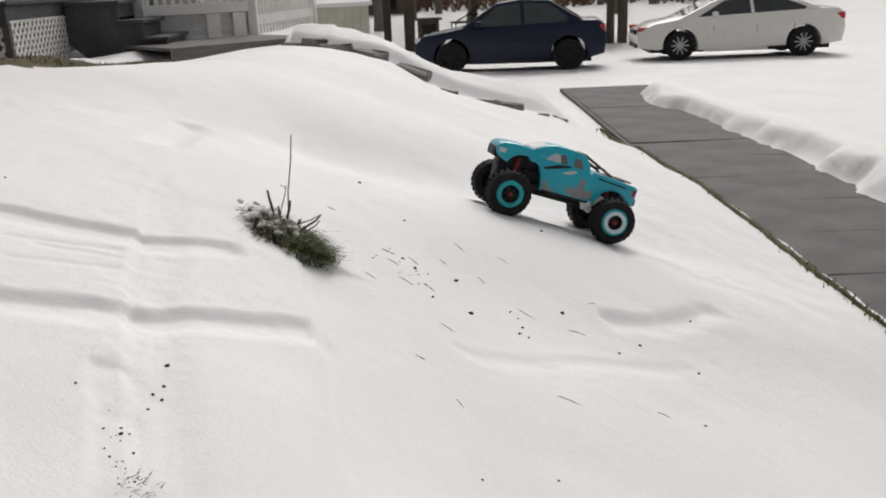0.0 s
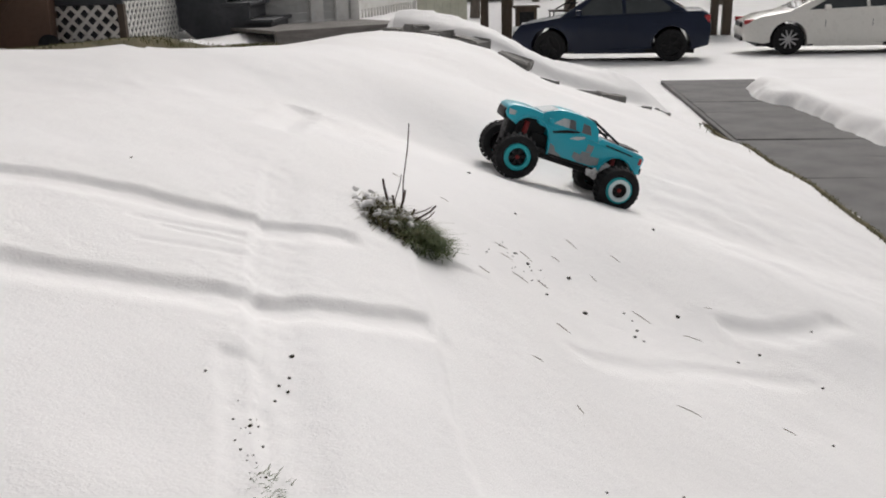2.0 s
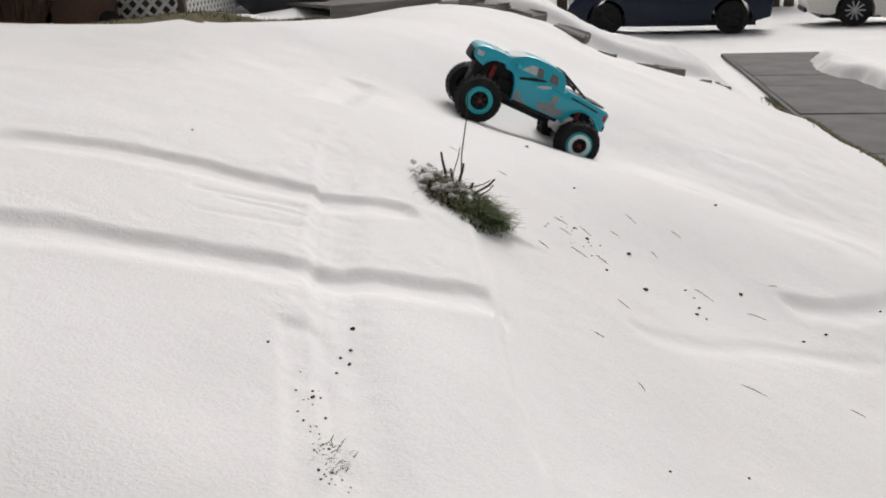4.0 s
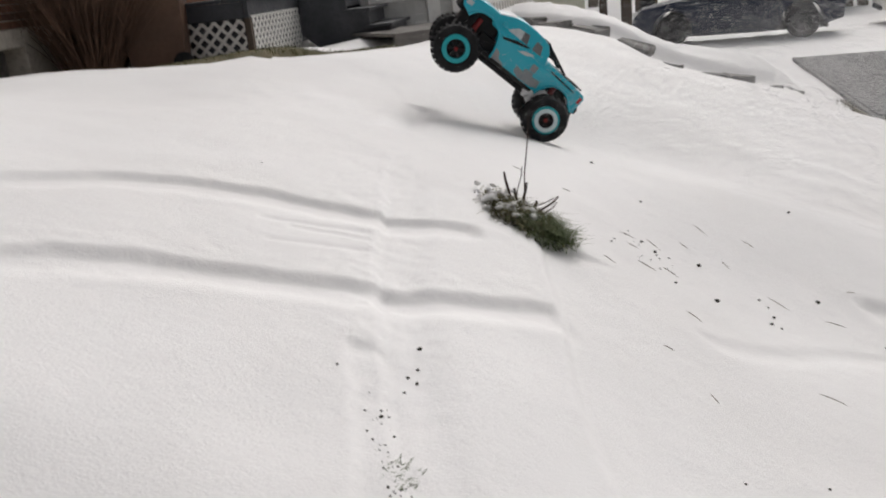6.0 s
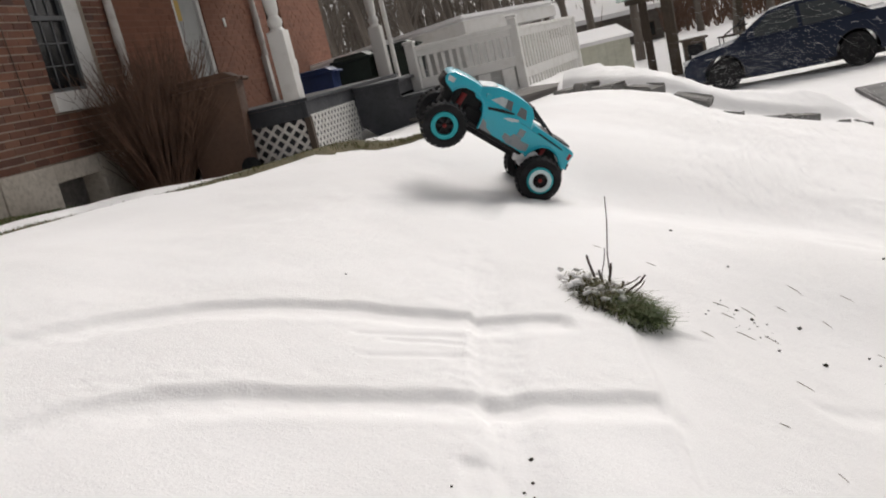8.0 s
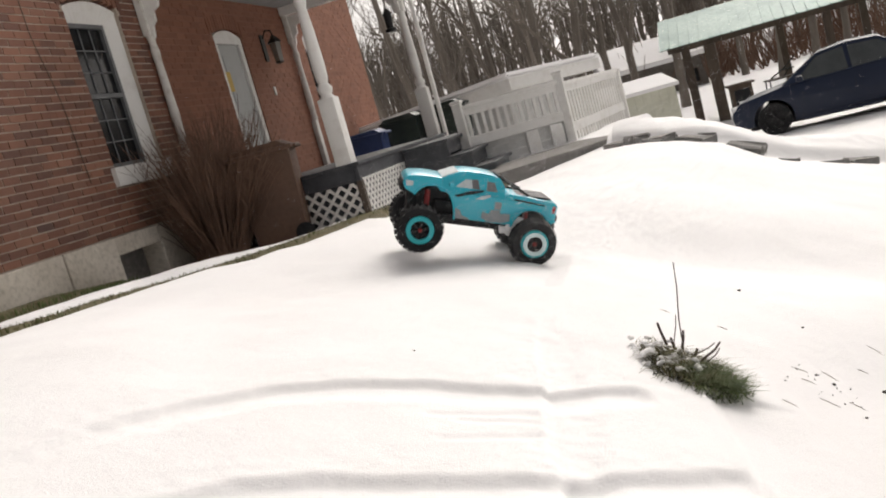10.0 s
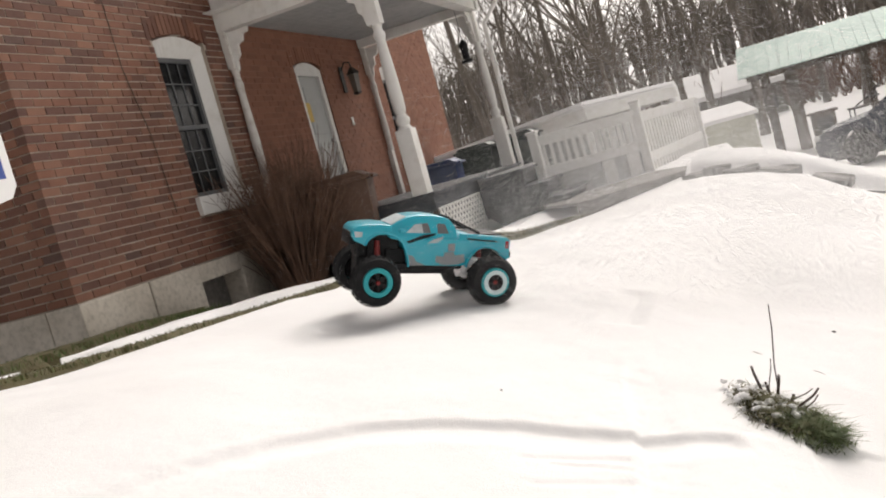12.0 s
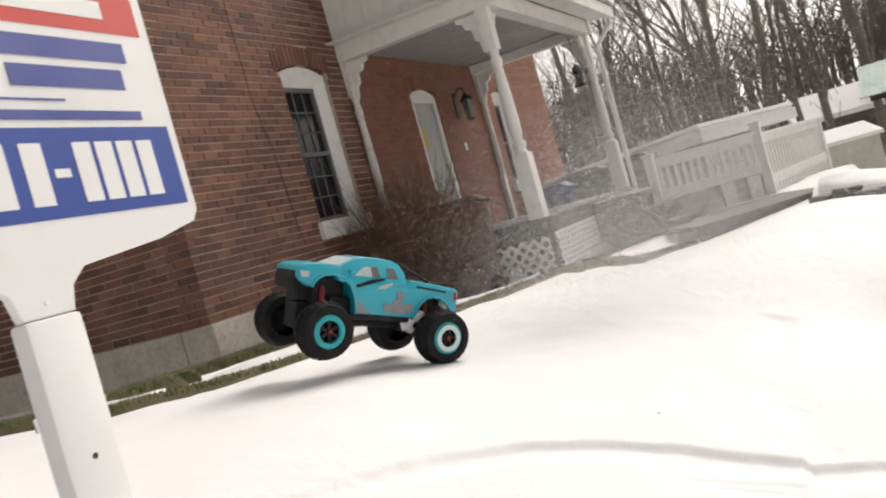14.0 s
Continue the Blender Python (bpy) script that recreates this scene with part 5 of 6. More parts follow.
# ---- low deck by the steps ----
low = thing("low_deck", pose(-2.75, 9.75, 0.0, 0, 0, 43), "weathered grey low timber platform at the foot of the steps", "deck")
for i in range(8):
    part("board", boxes((-0.1, 1.75, 0.15 * i, 0.15 * i + 0.142, 0.885, 0.92), bevel=0.004), BOARD, low)
part("edge_board", boxes((-0.1, 1.75, -0.035, -0.003, 0.60, 0.918), bevel=0.004), BOARD, low, "dark grey edge board")
part("edge_board", boxes((1.753, 1.785, -0.035, 1.2, 0.60, 0.918), bevel=0.004), BOARD, low)

# ---- white railing beside the porch ----
railing = thing("railing", Matrix(), "white wooden deck railing with slats over pale skirting boards", "railing")


def rail_run(a, b, z0, z1, zmid, gap, skirt):
    a, b = Vector(a), Vector(b)
    d = b - a
    l, ang = d.length, math.degrees(math.atan2(d.y, d.x))
    m = pose(a.x, a.y, 0, 0, 0, ang)

    def add(name, bm, mat=WHITE, label=""):
        bmesh.ops.transform(bm, verts=bm.verts, matrix=m)
        part(name, bm, mat, railing, label)
    add("top_rail", boxes((0.05, l - 0.05, -0.05, 0.05, z1 - 0.05, z1), (0.05, l - 0.05, -0.02, 0.02, z1 - 0.14, z1 - 0.051), bevel=0.006))
    add("bottom_rail", boxes((0.05, l - 0.05, -0.025, 0.025, zmid - 0.13, zmid), bevel=0.006))
    n = int(l / gap)
    for i in range(1, n):
        add("slat", boxes((i * l / n - 0.022, i * l / n + 0.022, -0.012, 0.012, zmid + 0.002, z1 - 0.142)))
    if skirt:
        for k in range(6):
            add("skirting_board", boxes((0.05, l - 0.05, 0.03, 0.05, z0 + 0.1 * k, z0 + 0.1 * k + 0.096)), PALE_SIDING)
        for u in (0.62, 0.86):
            add("skirting_panel", boxes((l * u - 0.09, l * u + 0.09, -0.03, 0.028, z0, zmid - 0.14), bevel=0.004))
    else:
        for i in range(1, n):
            add("slat", boxes((i * l / n - 0.022, i * l / n + 0.022, -0.012, 0.012, zmid - 0.4, zmid - 0.132)))


RA, RB, RC = (-3.62, 11.35), (-2.40, 12.22), (-2.02, 15.4)
rail_run(RA, RB, 0.62, 1.76, 1.34, 0.105, True)
rail_run(RB, RC, 0.4, 1.72, 1.15, 0.15, False)
for (x, y), zt in ((RA, 1.80), (RB, 1.84), (RC, 1.66)):
    bm = bmesh.new()
    box(bm, x - 0.06, x + 0.06, y - 0.06, y + 0.06, 0.2, zt, bevel=0.008)
    box(bm, x - 0.075, x + 0.075, y - 0.075, y + 0.075, zt + 0.001, zt + 0.04, bevel=0.015)
    part("post", bm, WHITE, railing)

# ---- low outbuilding with a snowy flat roof behind the railing ----
annex = thing("outbuilding", Matrix(), "low pale-sided outbuilding with thick snow on its roof", "outbuilding")
bm = bmesh.new()
prism(bm, [(-3.72, 14.75), (-2.75, 17.6), (-6.5, 20.0), (-6.9, 14.9)], -0.3, 1.72, "z")
part("wall", bm, PALE_SIDING, annex)
bm = bmesh.new()
A, B, C, D = (-3.62, 14.55), (-2.55, 17.7), (-6.6, 20.2), (-7.0, 14.6)
top = [(*A, 2.02), (*B, 2.02), (*C, 1.9), (*D, 1.76)]
vs = [bm.verts.new((x, y, z - 0.20)) for x, y, z in top] + [bm.verts.new((x, y, z)) for x, y, z in top]
for q in ((3, 2, 1, 0), (4, 5, 6, 7), (0, 1, 5, 4), (1, 2, 6, 5), (2, 3, 7, 6), (3, 0, 4, 7)):
    bm.faces.new([vs[i] for i in q])
part("eave", bm, WHITE, annex, "white eaves board")
bm = bmesh.new()
vs = [bm.verts.new((x, y, z + 0.003)) for x, y, z in top] + [bm.verts.new((x, y, z + 0.11)) for x, y, z in top]
for q in ((3, 2, 1, 0), (4, 5, 6, 7), (0, 1, 5, 4), (1, 2, 6, 5), (2, 3, 7, 6), (3, 0, 4, 7)):
    bm.faces.new([vs[i] for i in q])
bmesh.ops.bevel(bm, geom=list(bm.edges), offset=0.04, segments=3, affect="EDGES")
part("roof_snow", bm, SNOW, annex, "thick snow on the roof", True)

# ---- wheeled bins ----
def wheeled_bin(m, mat, label):
    b = thing("wheeled_bin", m, label, "bin", group="wheeled bins")
    bm = bmesh.new()
    prism(bm, [(-0.27, 0.06), (0.27, 0.06), (0.32, 0.98), (-0.32, 0.98)], -0.28, 0.28, "y", bevel=0.015)
    for v in bm.verts:
        v.co.y *= 0.86 + 0.16 * v.co.z
    part("body", bm, mat, b, "", True)
    bm = bmesh.new()
    box(bm, -0.36, 0.35, -0.33, 0.33, 0.975, 1.02, bevel=0.012)
    prism(bm, [(-0.33, 1.015), (0.33, 1.015), (0.27, 1.075), (-0.22, 1.085)], -0.28, 0.28, "y", bevel=0.02)
    part("lid", bm, mat, b, "closed lid with a raised rim", True)
    bm = bmesh.new()
    tube(bm, [(-0.38, -0.22, 0.99), (-0.38, 0.22, 0.99)], 0.016, 10)
    part("handle", bm, mat, b, "", True)
    for s in (1, -1):
        bm = bmesh.new()
        lathe(bm, [(0.0, -0.025), (0.085, -0.025), (0.10, -0.015), (0.10, 0.015), (0.085, 0.025), (0.0, 0.025)], 20, pose(-0.25, s * 0.25, 0.10, 90))
        part("wheel", bm, RUBBER, b, "black rubber wheel", True)
    return b


wheeled_bin(pose(-4.93, 8.42, 0.82, 0, 0, 200), BROWN_BIN, "brown plastic wheeled bin standing by the porch")
wheeled_bin(HOUSE @ pose(0.50, 13.80, 0.72, 0, 0, 185), BLUE_BIN, "blue plastic wheeled bin beside the porch")
wheeled_bin(HOUSE @ pose(0.92, 14.75, 0.84, 0, 0, 178), GREEN_BIN, "dark green wheeled bin behind the blue one")
wheeled_bin(HOUSE @ pose(1.68, 14.85, 0.86, 0, 0, 174), GREEN_BIN, "dark green wheeled bin beside the porch's end post")

# ---- leafless shrub by the wall ----
def shrub(m, label, rng, count, height, spread):
    t = thing("shrub", m, label, "shrub")
    bm = bmesh.new()
    for i in range(count):
        a, r = rng.uniform(0, 6.283), rng.random() ** 0.7
        x, y = math.cos(a) * r * spread * 0.3, math.sin(a) * r * spread * 0.3
        h = height * rng.uniform(0.55, 1.05)
        ox, oy = math.cos(a) * spread * r * rng.uniform(0.5, 1.1), math.sin(a) * spread * r * rng.uniform(0.5, 1.1)
        pts, k = [], 5
        for j in range(k + 1):
            f = j / k
            pts.append((x + ox * f ** 1.3 + rng.gauss(0, 0.012), y + oy * f ** 1.3 + rng.gauss(0, 0.012), h * f))
        r0 = rng.uniform(0.004, 0.008)
        tube(bm, pts, [r0 * (1 - 0.75 * j / k) for j in range(k + 1)], 5, caps=False)
        for _ in range(4):
            j = rng.randrange(2, k)
            p = Vector(pts[j])
            d = Vector((rng.gauss(0, 1), rng.gauss(0, 1), rng.uniform(0.6, 1.6))).normalized() * rng.uniform(0.12, 0.35)
            tube(bm, [p, p + d * 0.5 + Vector((rng.gauss(0, 0.01), 0, 0)), p + d], [r0 * 0.45, r0 * 0.35, r0 * 0.15], 4, caps=False)
    tagged(part("twig_mass", bm, TWIG, t, "dense reddish-brown twigs"), kind="stuff")
    for i in range(14):
        a = i * 2.4
        bm = bmesh.new()
        q = spread * (0.25 + 0.5 * rng.random())
        tube(bm, [(0.05 * math.cos(a), 0.05 * math.sin(a), -0.05), (0.3 * q * math.cos(a), 0.3 * q * math.sin(a), height * 0.45), (q * math.cos(a), q * math.sin(a), height * rng.uniform(0.75, 1.0))], [0.012, 0.009, 0.003], 6)
        part("stem", bm, TWIG, t)
    return t


shrub(pose(-5.42, 7.95, 0.86), "leafless reddish-brown shrub against the brick wall", random.Random(31), 420, 1.35, 0.8)
shrub(pose(-5.5, 8.35, 0.86), "taller leafless brown shrub beside the bin", random.Random(32), 240, 1.55, 0.55)

# ---- sale sign on its post ----
SIGN = pose(-1.8239 * math.cos(radians(7)), -1.8239 * math.sin(radians(7)), 0, 0, 0, 7)
sign = thing("sale_sign", SIGN, "white sale sign with red and blue panels on a post", "sign")
bm = bmesh.new()
SC = 1.41
right = [(SC + 0.07, 1.745), (SC + 0.085, 1.80), (SC + 0.13, 1.835), (SC + 0.40, 1.865), (SC + 0.54, 1.895), (SC + 0.565, 1.925), (SC + 0.565, 2.80), (SC + 0.545, 2.83)]
prism(bm, right + [(2 * SC - y, z) for y, z in right[::-1]], -0.012, 0.012, "x", bevel=0.003)
part("board", bm, SIGN_WHITE, sign)
bm = bmesh.new()
box(bm, -0.03, 0.022, SC - 0.075, SC + 0.075, 0.9, 1.743, bevel=0.012)
part("post", bm, SIGN_WHITE, sign, "square white plastic post", True)
bm = bmesh.new()
lathe(bm, [(0.0, 0.004), (0.006, 0.003), (0.007, 0.0)], 10, pose(0.0215, SC + 0.0, 1.44, 0, 90))
part("screw", bm, LANTERN, sign, "dark screw head", True)
bm = bmesh.new()
lathe(bm, [(0.0, 0.003), (0.007, 0.002), (0.008, 0.0)], 10, pose(0.0122, SC + 0.0, 1.775, 0, 90))
part("screw", bm, SIGN_WHITE, sign, "", True)
part("blue_panel", boxes((0.0122, 0.0136, SC - 0.535, SC + 0.535, 1.945, 2.15)), SIGN_BLUE, sign, "blue panel")
part("red_panel", boxes((0.0122, 0.0136, SC - 0.53, SC + 0.53, 2.39, 2.79)), SIGN_RED, sign, "red panel")


def bar(y0, y1, z0, z1, mat):
    part("bar", boxes((0.0138, 0.0148, y0, y1, z0, z1)), mat, sign)


for y0, y1 in ((0.93, 0.985), (1.0, 1.055), (1.07, 1.125), (1.20, 1.26), (1.275, 1.335), (1.35, 1.41), (1.36 + 0.09, 1.51), (1.60, 1.655), (1.67, 1.725), (1.74, 1.795), (1.81, 1.865)):
    bar(y0, y1, 1.975, 2.115, SIGN_WHITE)
bar(1.53, 1.575, 2.035, 2.055, SIGN_WHITE)
for z0, z1, runs in ((2.315, 2.365, ((0.93, 1.10), (1.14, 1.38), (1.40, 1.86))), (2.245, 2.295, ((0.95, 1.18), (1.22, 1.44), (1.48, 1.83))), (2.168, 2.190, ((0.92, 1.30), (1.32, 1.86))), (2.212, 2.217, ((0.95, 1.62),))):
    for y0, y1 in runs:
        bar(y0, y1, z0, z1, SIGN_INK)
for z0, z1, runs in ((2.425, 2.47, ((0.95, 1.30), (1.33, 1.82))), (2.53, 2.64, ((0.95, 1.35), (1.42, 1.80)))):
    for y0, y1 in runs:
        bar(y0, y1, z0, z1, SIGN_WHITE)

# ---- parked cars ----
def car(m, paint, label, base, lights, wb, front, rear, roof, alloy):
    """A saloon, nose at +x, wheels' middle at the origin, on z = 0. The outline runs nose to tail."""
    c = thing("car", m, label, "car", group="parked cars")
    hw, wr = 0.86, 0.315
    xf, xr = wb / 2, -wb / 2
    lower = front + rear
    lower += [(xr - 0.42, 0.24)] + arc(xr, wr, 0.375, 190, -10, 10)[:] + [(xf - 0.37, 0.2)] + arc(xf, wr, 0.375, 190, -10, 10) + [(xf + 0.5, 0.22)]
    bm = bmesh.new()
    prism(bm, lower, -hw, hw, "y", bevel=0.045)
    xs = [p[0] for p in lower]
    for v in bm.verts:
        e = max(0, (v.co.x - xf) / (max(xs) - xf)), max(0, (xr - v.co.x) / (xr - min(xs)))
        v.co.y *= 1 - 0.16 * e[0] ** 2 - 0.10 * e[1] ** 2 - 0.07 * max(0, (v.co.z - 0.6) / 0.4)
    bmesh.ops.triangulate(bm, faces=[f for f in bm.faces if len(f.verts) > 8])
    part("body", bm, paint, c, "", True)
    bm = bmesh.new()
    zs = [p[1] for p in roof]
    zl, zh = min(zs), max(zs)
    prism(bm, roof, -hw * 0.93, hw * 0.93, "y", bevel=0.03)
    for v in bm.verts:
        v.co.y *= 1 - 0.24 * (v.co.z - zl) / (zh - zl)
    part("cabin", bm, paint, c, "", True)

    def wy(z, lift):
        return hw * 0.93 * (1 - 0.24 * (z - zl) / (zh - zl)) + lift
    for s in (1, -1):
        for poly in base:
            bm = bmesh.new()
            a = [bm.verts.new((x, s * wy(z, 0.006), z)) for x, z in poly]
            b = [bm.verts.new((x, s * wy(z, -0.012), z)) for x, z in poly]
            bm.faces.new(a)
            bm.faces.new(b[::-1])
            for i in range(len(poly)):
                j = (i + 1) % len(poly)
                bm.faces.new((a[i], a[j], b[j], b[i]))
            part("side_window", bm, CAR_GLASS, c, "dark side window")
        for x in (0.05, -0.95):
            bm = bmesh.new()
            box(bm, x - 0.10, x + 0.10, s * hw * 0.955 - 0.02, s * hw * 0.955 + 0.02, 0.73, 0.755, bevel=0.006)
            part("door_handle", bm, paint, c, "", True)
        for x in (0.62, -0.32, -1.12):
            part("door_gap", boxes((x - 0.004, x + 0.004, s * hw * 0.99 - 0.012, s * hw * 0.99 + 0.003, 0.30, 0.72)), BLACK, c)
        bm = bmesh.new()
        box(bm, 0.56, 0.68, s * (hw + 0.10) - 0.10, s * (hw + 0.10) + 0.06, 0.92, 1.03, bevel=0.03)
        part("mirror", bm, paint, c, "", True)
        bm = bmesh.new()
        box(bm, xf - 1.9, xf - 0.5, s * hw * 0.985 - 0.02, s * hw * 0.985 + 0.012, 0.17, 0.24, bevel=0.01)
        part("sill", bm, paint, c, "", True)
    for side in (0, 1):
        p, q = (roof[0], roof[1]) if side == 0 else (roof[-1], roof[-2])
        k0, k1 = 0.10, 0.92
        a = (p[0] + (q[0] - p[0]) * k0, p[1] + (q[1] - p[1]) * k0)
        b = (p[0] + (q[0] - p[0]) * k1, p[1] + (q[1] - p[1]) * k1)
        n = Vector((abs(q[1] - p[1]) * (1 if side == 0 else -1), 0, abs(q[0] - p[0]))).normalized() * 0.008
        bm = bmesh.new()
        ws = [hw * 0.93 * (1 - 0.24 * (z - zl) / (zh - zl)) - 0.09 for z in (a[1], b[1])]
        vs = [bm.verts.new(Vector(v) + n) for v in ((a[0], -ws[0], a[1]), (a[0], ws[0], a[1]), (b[0], ws[1], b[1]), (b[0], -ws[1], b[1]))]
        bm.faces.new(vs)
        g = bmesh.ops.extrude_face_region(bm, geom=list(bm.faces))
        bmesh.ops.translate(bm, verts=[v for v in g["geom"] if isinstance(v, bmesh.types.BMVert)], vec=-n * 2)
        part("windscreen" if side == 0 else "rear_screen", bm, CAR_GLASS, c)
    nose, tail = max(xs), min(xs)
    for s in (1, -1):
        bm = bmesh.new()
        box(bm, nose - 0.46, nose - 0.02, s * hw * 0.80 - 0.13, s * hw * 0.80 + 0.055, lights[0] - 0.05, lights[0] + 0.055, bevel=0.03)
        part("headlight", bm, LAMP_CLEAR if alloy == 0 else LAMP_RED, c, "headlight", True)
        bm = bmesh.new()
        box(bm, tail + 0.02, tail + 0.30, s * hw * 0.80 - 0.10, s * hw * 0.80 + 0.075, lights[1] - 0.08, lights[1] + 0.08, bevel=0.03)
        part("tail_light", bm, LAMP_RED, c, "red tail light", True)
    part("grille", boxes((nose - 0.03, nose + 0.012, -0.4, 0.4, lights[0] - 0.12, lights[0] - 0.01), bevel=0.01), BLACK, c)
    part("lower_intake", boxes((nose - 0.05, nose + 0.005, -0.5, 0.5, 0.27, 0.36), bevel=0.01), BLACK, c)
    part("underbody", boxes((tail + 0.3, nose - 0.3, -hw * 0.8, hw * 0.8, 0.16, 0.3)), BLACK, c, "dark underbody")
    for x in (xf, xr):
        for s in (1, -1):
            bm = bmesh.new()
            lathe(bm, [(0.20, -0.10), (0.29, -0.105), (wr, -0.08), (wr, 0.08), (0.29, 0.105), (0.20, 0.10)], 32, pose(x, s * 0.76, wr, 90 * -s))
            w = part("wheel", bm, RUBBER, c, "black tyre", True)
            bm = bmesh.new()
            lathe(bm, [(0.215, 0.095), (0.20, 0.08), (0.19, 0.02), (0.0, 0.02)], 28, pose(x, s * 0.76, wr, 90 * -s))
            part("rim", bm, BLACK, w, "", True)
            bm = bmesh.new()
            n = 5 if alloy == 0 else 10
            for k in range(n):
                box(bm, 0.03, 0.20, -0.022 if n == 5 else -0.014, 0.022 if n == 5 else 0.014, 0.05, 0.085, m=pose(x, s * 0.76, wr, 90 * -s) @ pose(0, 0, 0, 0, 0, 360 * k / n))
            lathe(bm, [(0.0, 0.09), (0.05, 0.085), (0.05, 0.04)], 14, pose(x, s * 0.76, wr, 90 * -s))
            part("spokes", bm, BLACK if alloy == 0 else ALLOY, w, "dark wheel cover" if alloy == 0 else "bright multi-spoke alloy", False)
    return c


def between(front_, rear_, z):
    f, r = Vector(front_), Vector(rear_)
    mid, d = (f + r) / 2, f - r
    side = Vector((-d.y, d.x)).normalized()
    mid = mid - side * 0.80
    return pose(mid.x, mid.y, z, 0, 0, math.degrees(math.atan2(d.y, d.x)))


car(between((0.35, 18.72), (2.74, 18.42), -0.365), NAVY, "dark navy four-door saloon parked on the snowy drive",
    [[(0.72, 0.92), (0.28, 1.30), (-0.20, 1.36), (-0.24, 0.92)], [(-0.31, 0.92), (-0.28, 1.36), (-0.80, 1.33), (-1.18, 1.05), (-1.12, 0.92)]], (0.66, 0.82), 2.41,
    [(1.96, 0.30), (2.00, 0.50), (1.94, 0.66), (1.78, 0.76), (0.95, 0.90)], [(-1.30, 0.98), (-1.78, 0.99), (-1.93, 0.90), (-1.96, 0.60), (-1.92, 0.32)],
    [(1.02, 0.88), (0.28, 1.36), (-0.25, 1.43), (-0.80, 1.40), (-1.52, 0.97)], 0)
car(between((5.50, 20.1), (8.08, 19.9), -0.42), CAR_WHITE, "white four-door saloon with multi-spoke alloys on the snowy drive",
    [[(0.95, 0.92), (0.40, 1.24), (-0.15, 1.33), (-0.20, 0.93)], [(-0.27, 0.93), (-0.22, 1.33), (-0.75, 1.31), (-1.38, 1.06), (-1.30, 0.94)]], (0.68, 0.84), 2.67,
    [(2.22, 0.28), (2.27, 0.48), (2.22, 0.66), (1.90, 0.80), (1.20, 0.92)], [(-1.50, 1.02), (-2.05, 1.03), (-2.20, 0.92), (-2.24, 0.60), (-2.18, 0.30)],
    [(1.35, 0.90), (0.42, 1.33), (-0.20, 1.42), (-0.75, 1.39), (-1.75, 1.00)], 1)

# ---- small cream shed ----
shed = thing("shed", pose(-1.62, 22.6, -0.42, 0, 0, 28), "small cream metal shed with snow on its roof", "shed")
for k in range(9):
    part("wall_panel", boxes((-1.9 + 0.212 * k, -1.9 + 0.212 * (k + 1) - 0.004, -0.02, 0.0, 0.0, 1.42)), SHED_WALL, shed)
part("wall", boxes((-1.9, 0.0, 0.003, 1.5, 0.0, 1.40)), SHED_WALL, shed)
bm = bmesh.new()
prism(bm, [(0.0, 0.0), (1.5, 0.0), (1.5, 1.42), (0.75, 1.66), (0.0, 1.42)], 0.002, 0.03, "x")
part("gable", bm, SHED_WALL, shed)
part("door", boxes((0.032, 0.05, 0.30, 1.10, 0.06, 1.32), bevel=0.005), SHED_WALL, shed, "cream door")
part("trim", boxes((0.034, 0.056, 0.24, 0.295, 0.05, 1.35), (0.034, 0.056, 1.105, 1.16, 0.05, 1.35)), CEILING, shed, "grey door trim")
for s in (0, 1):
    bm = bmesh.new()
    y0, y1 = (-0.12, 0.75) if s == 0 else (0.75, 1.62)
    z0, z1 = (1.40, 1.68) if s == 0 else (1.68, 1.40)
    prism(bm, [(y0, z0), (y1, z1), (y1, z1 + 0.09), (y0, z0 + 0.09)], -2.0, 0.1, "x", bevel=0.02)
    part("roof_snow", bm, SNOW, shed, "snow-covered roof slope")

# ---- open shelter with a green metal roof ----
shelter = thing("shelter", Matrix(), "open timber shelter with a ribbed green metal roof", "shelter")
SX0, SX1 = -2.0, 6.4
for x, y, w in ((-1.35, 26.6, 0.11), (-0.70, 26.3, 0.15), (2.35, 26.4, 0.10), (5.10, 26.3, 0.10), (5.45, 26.3, 0.12), (-1.5, 29.2, 0.10), (1.3, 29.2, 0.10), (3.6, 29.2, 0.10), (6.1, 29.2, 0.10)):
    z0 = land_at(x, y) - 0.1
    bm = bmesh.new()
    box(bm, x - w, x + w, y - w, y + w, z0, 1.72, bevel=0.015)
    part("post", bm, DARKWOOD, shelter, "dark timber post")
part("beam", boxes((SX0 + 0.2, SX1 - 0.2, 26.2, 26.4, 1.721, 1.88)), DARKWOOD, shelter)
part("beam", boxes((SX0 + 0.2, SX1 - 0.2, 29.1, 29.3, 1.721, 1.88)), DARKWOOD, shelter)
for y0, z0, y1, z1 in ((25.9, 1.86, 27.75, 2.72), (27.75, 2.72, 29.6, 1.86)):
    n = 30
    for i in range(n):
        a = SX0 + (SX1 - SX0) * i / n
        b = SX0 + (SX1 - SX0) * (i + 1) / n
        bm = bmesh.new()
        prism(bm, [(y0, z0), (y1, z1), (y1, z1 + 0.02), (y0, z0 + 0.02)], a, b - 0.035, "x")
        prism(bm, [(y0, z0), (y1, z1), (y1, z1 + 0.05), (y0, z0 + 0.05)], b - 0.034, b - 0.002, "x")
        part("roof_sheet", bm, GREEN_METAL, shelter)
for i in range(9):
    x = SX0 + 0.3 + i * (SX1 - SX0 - 0.6) / 8
    bm = bmesh.new()
    prism(bm, [(26.0, 1.79), (27.75, 2.60), (29.5, 1.79), (29.5, 1.88), (27.75, 2.69), (26.0, 1.88)], x - 0.03, x + 0.03, "x")
    part("rafter", bm, DARKWOOD, shelter)
cab_z = land_at(-0.2, 25.2)
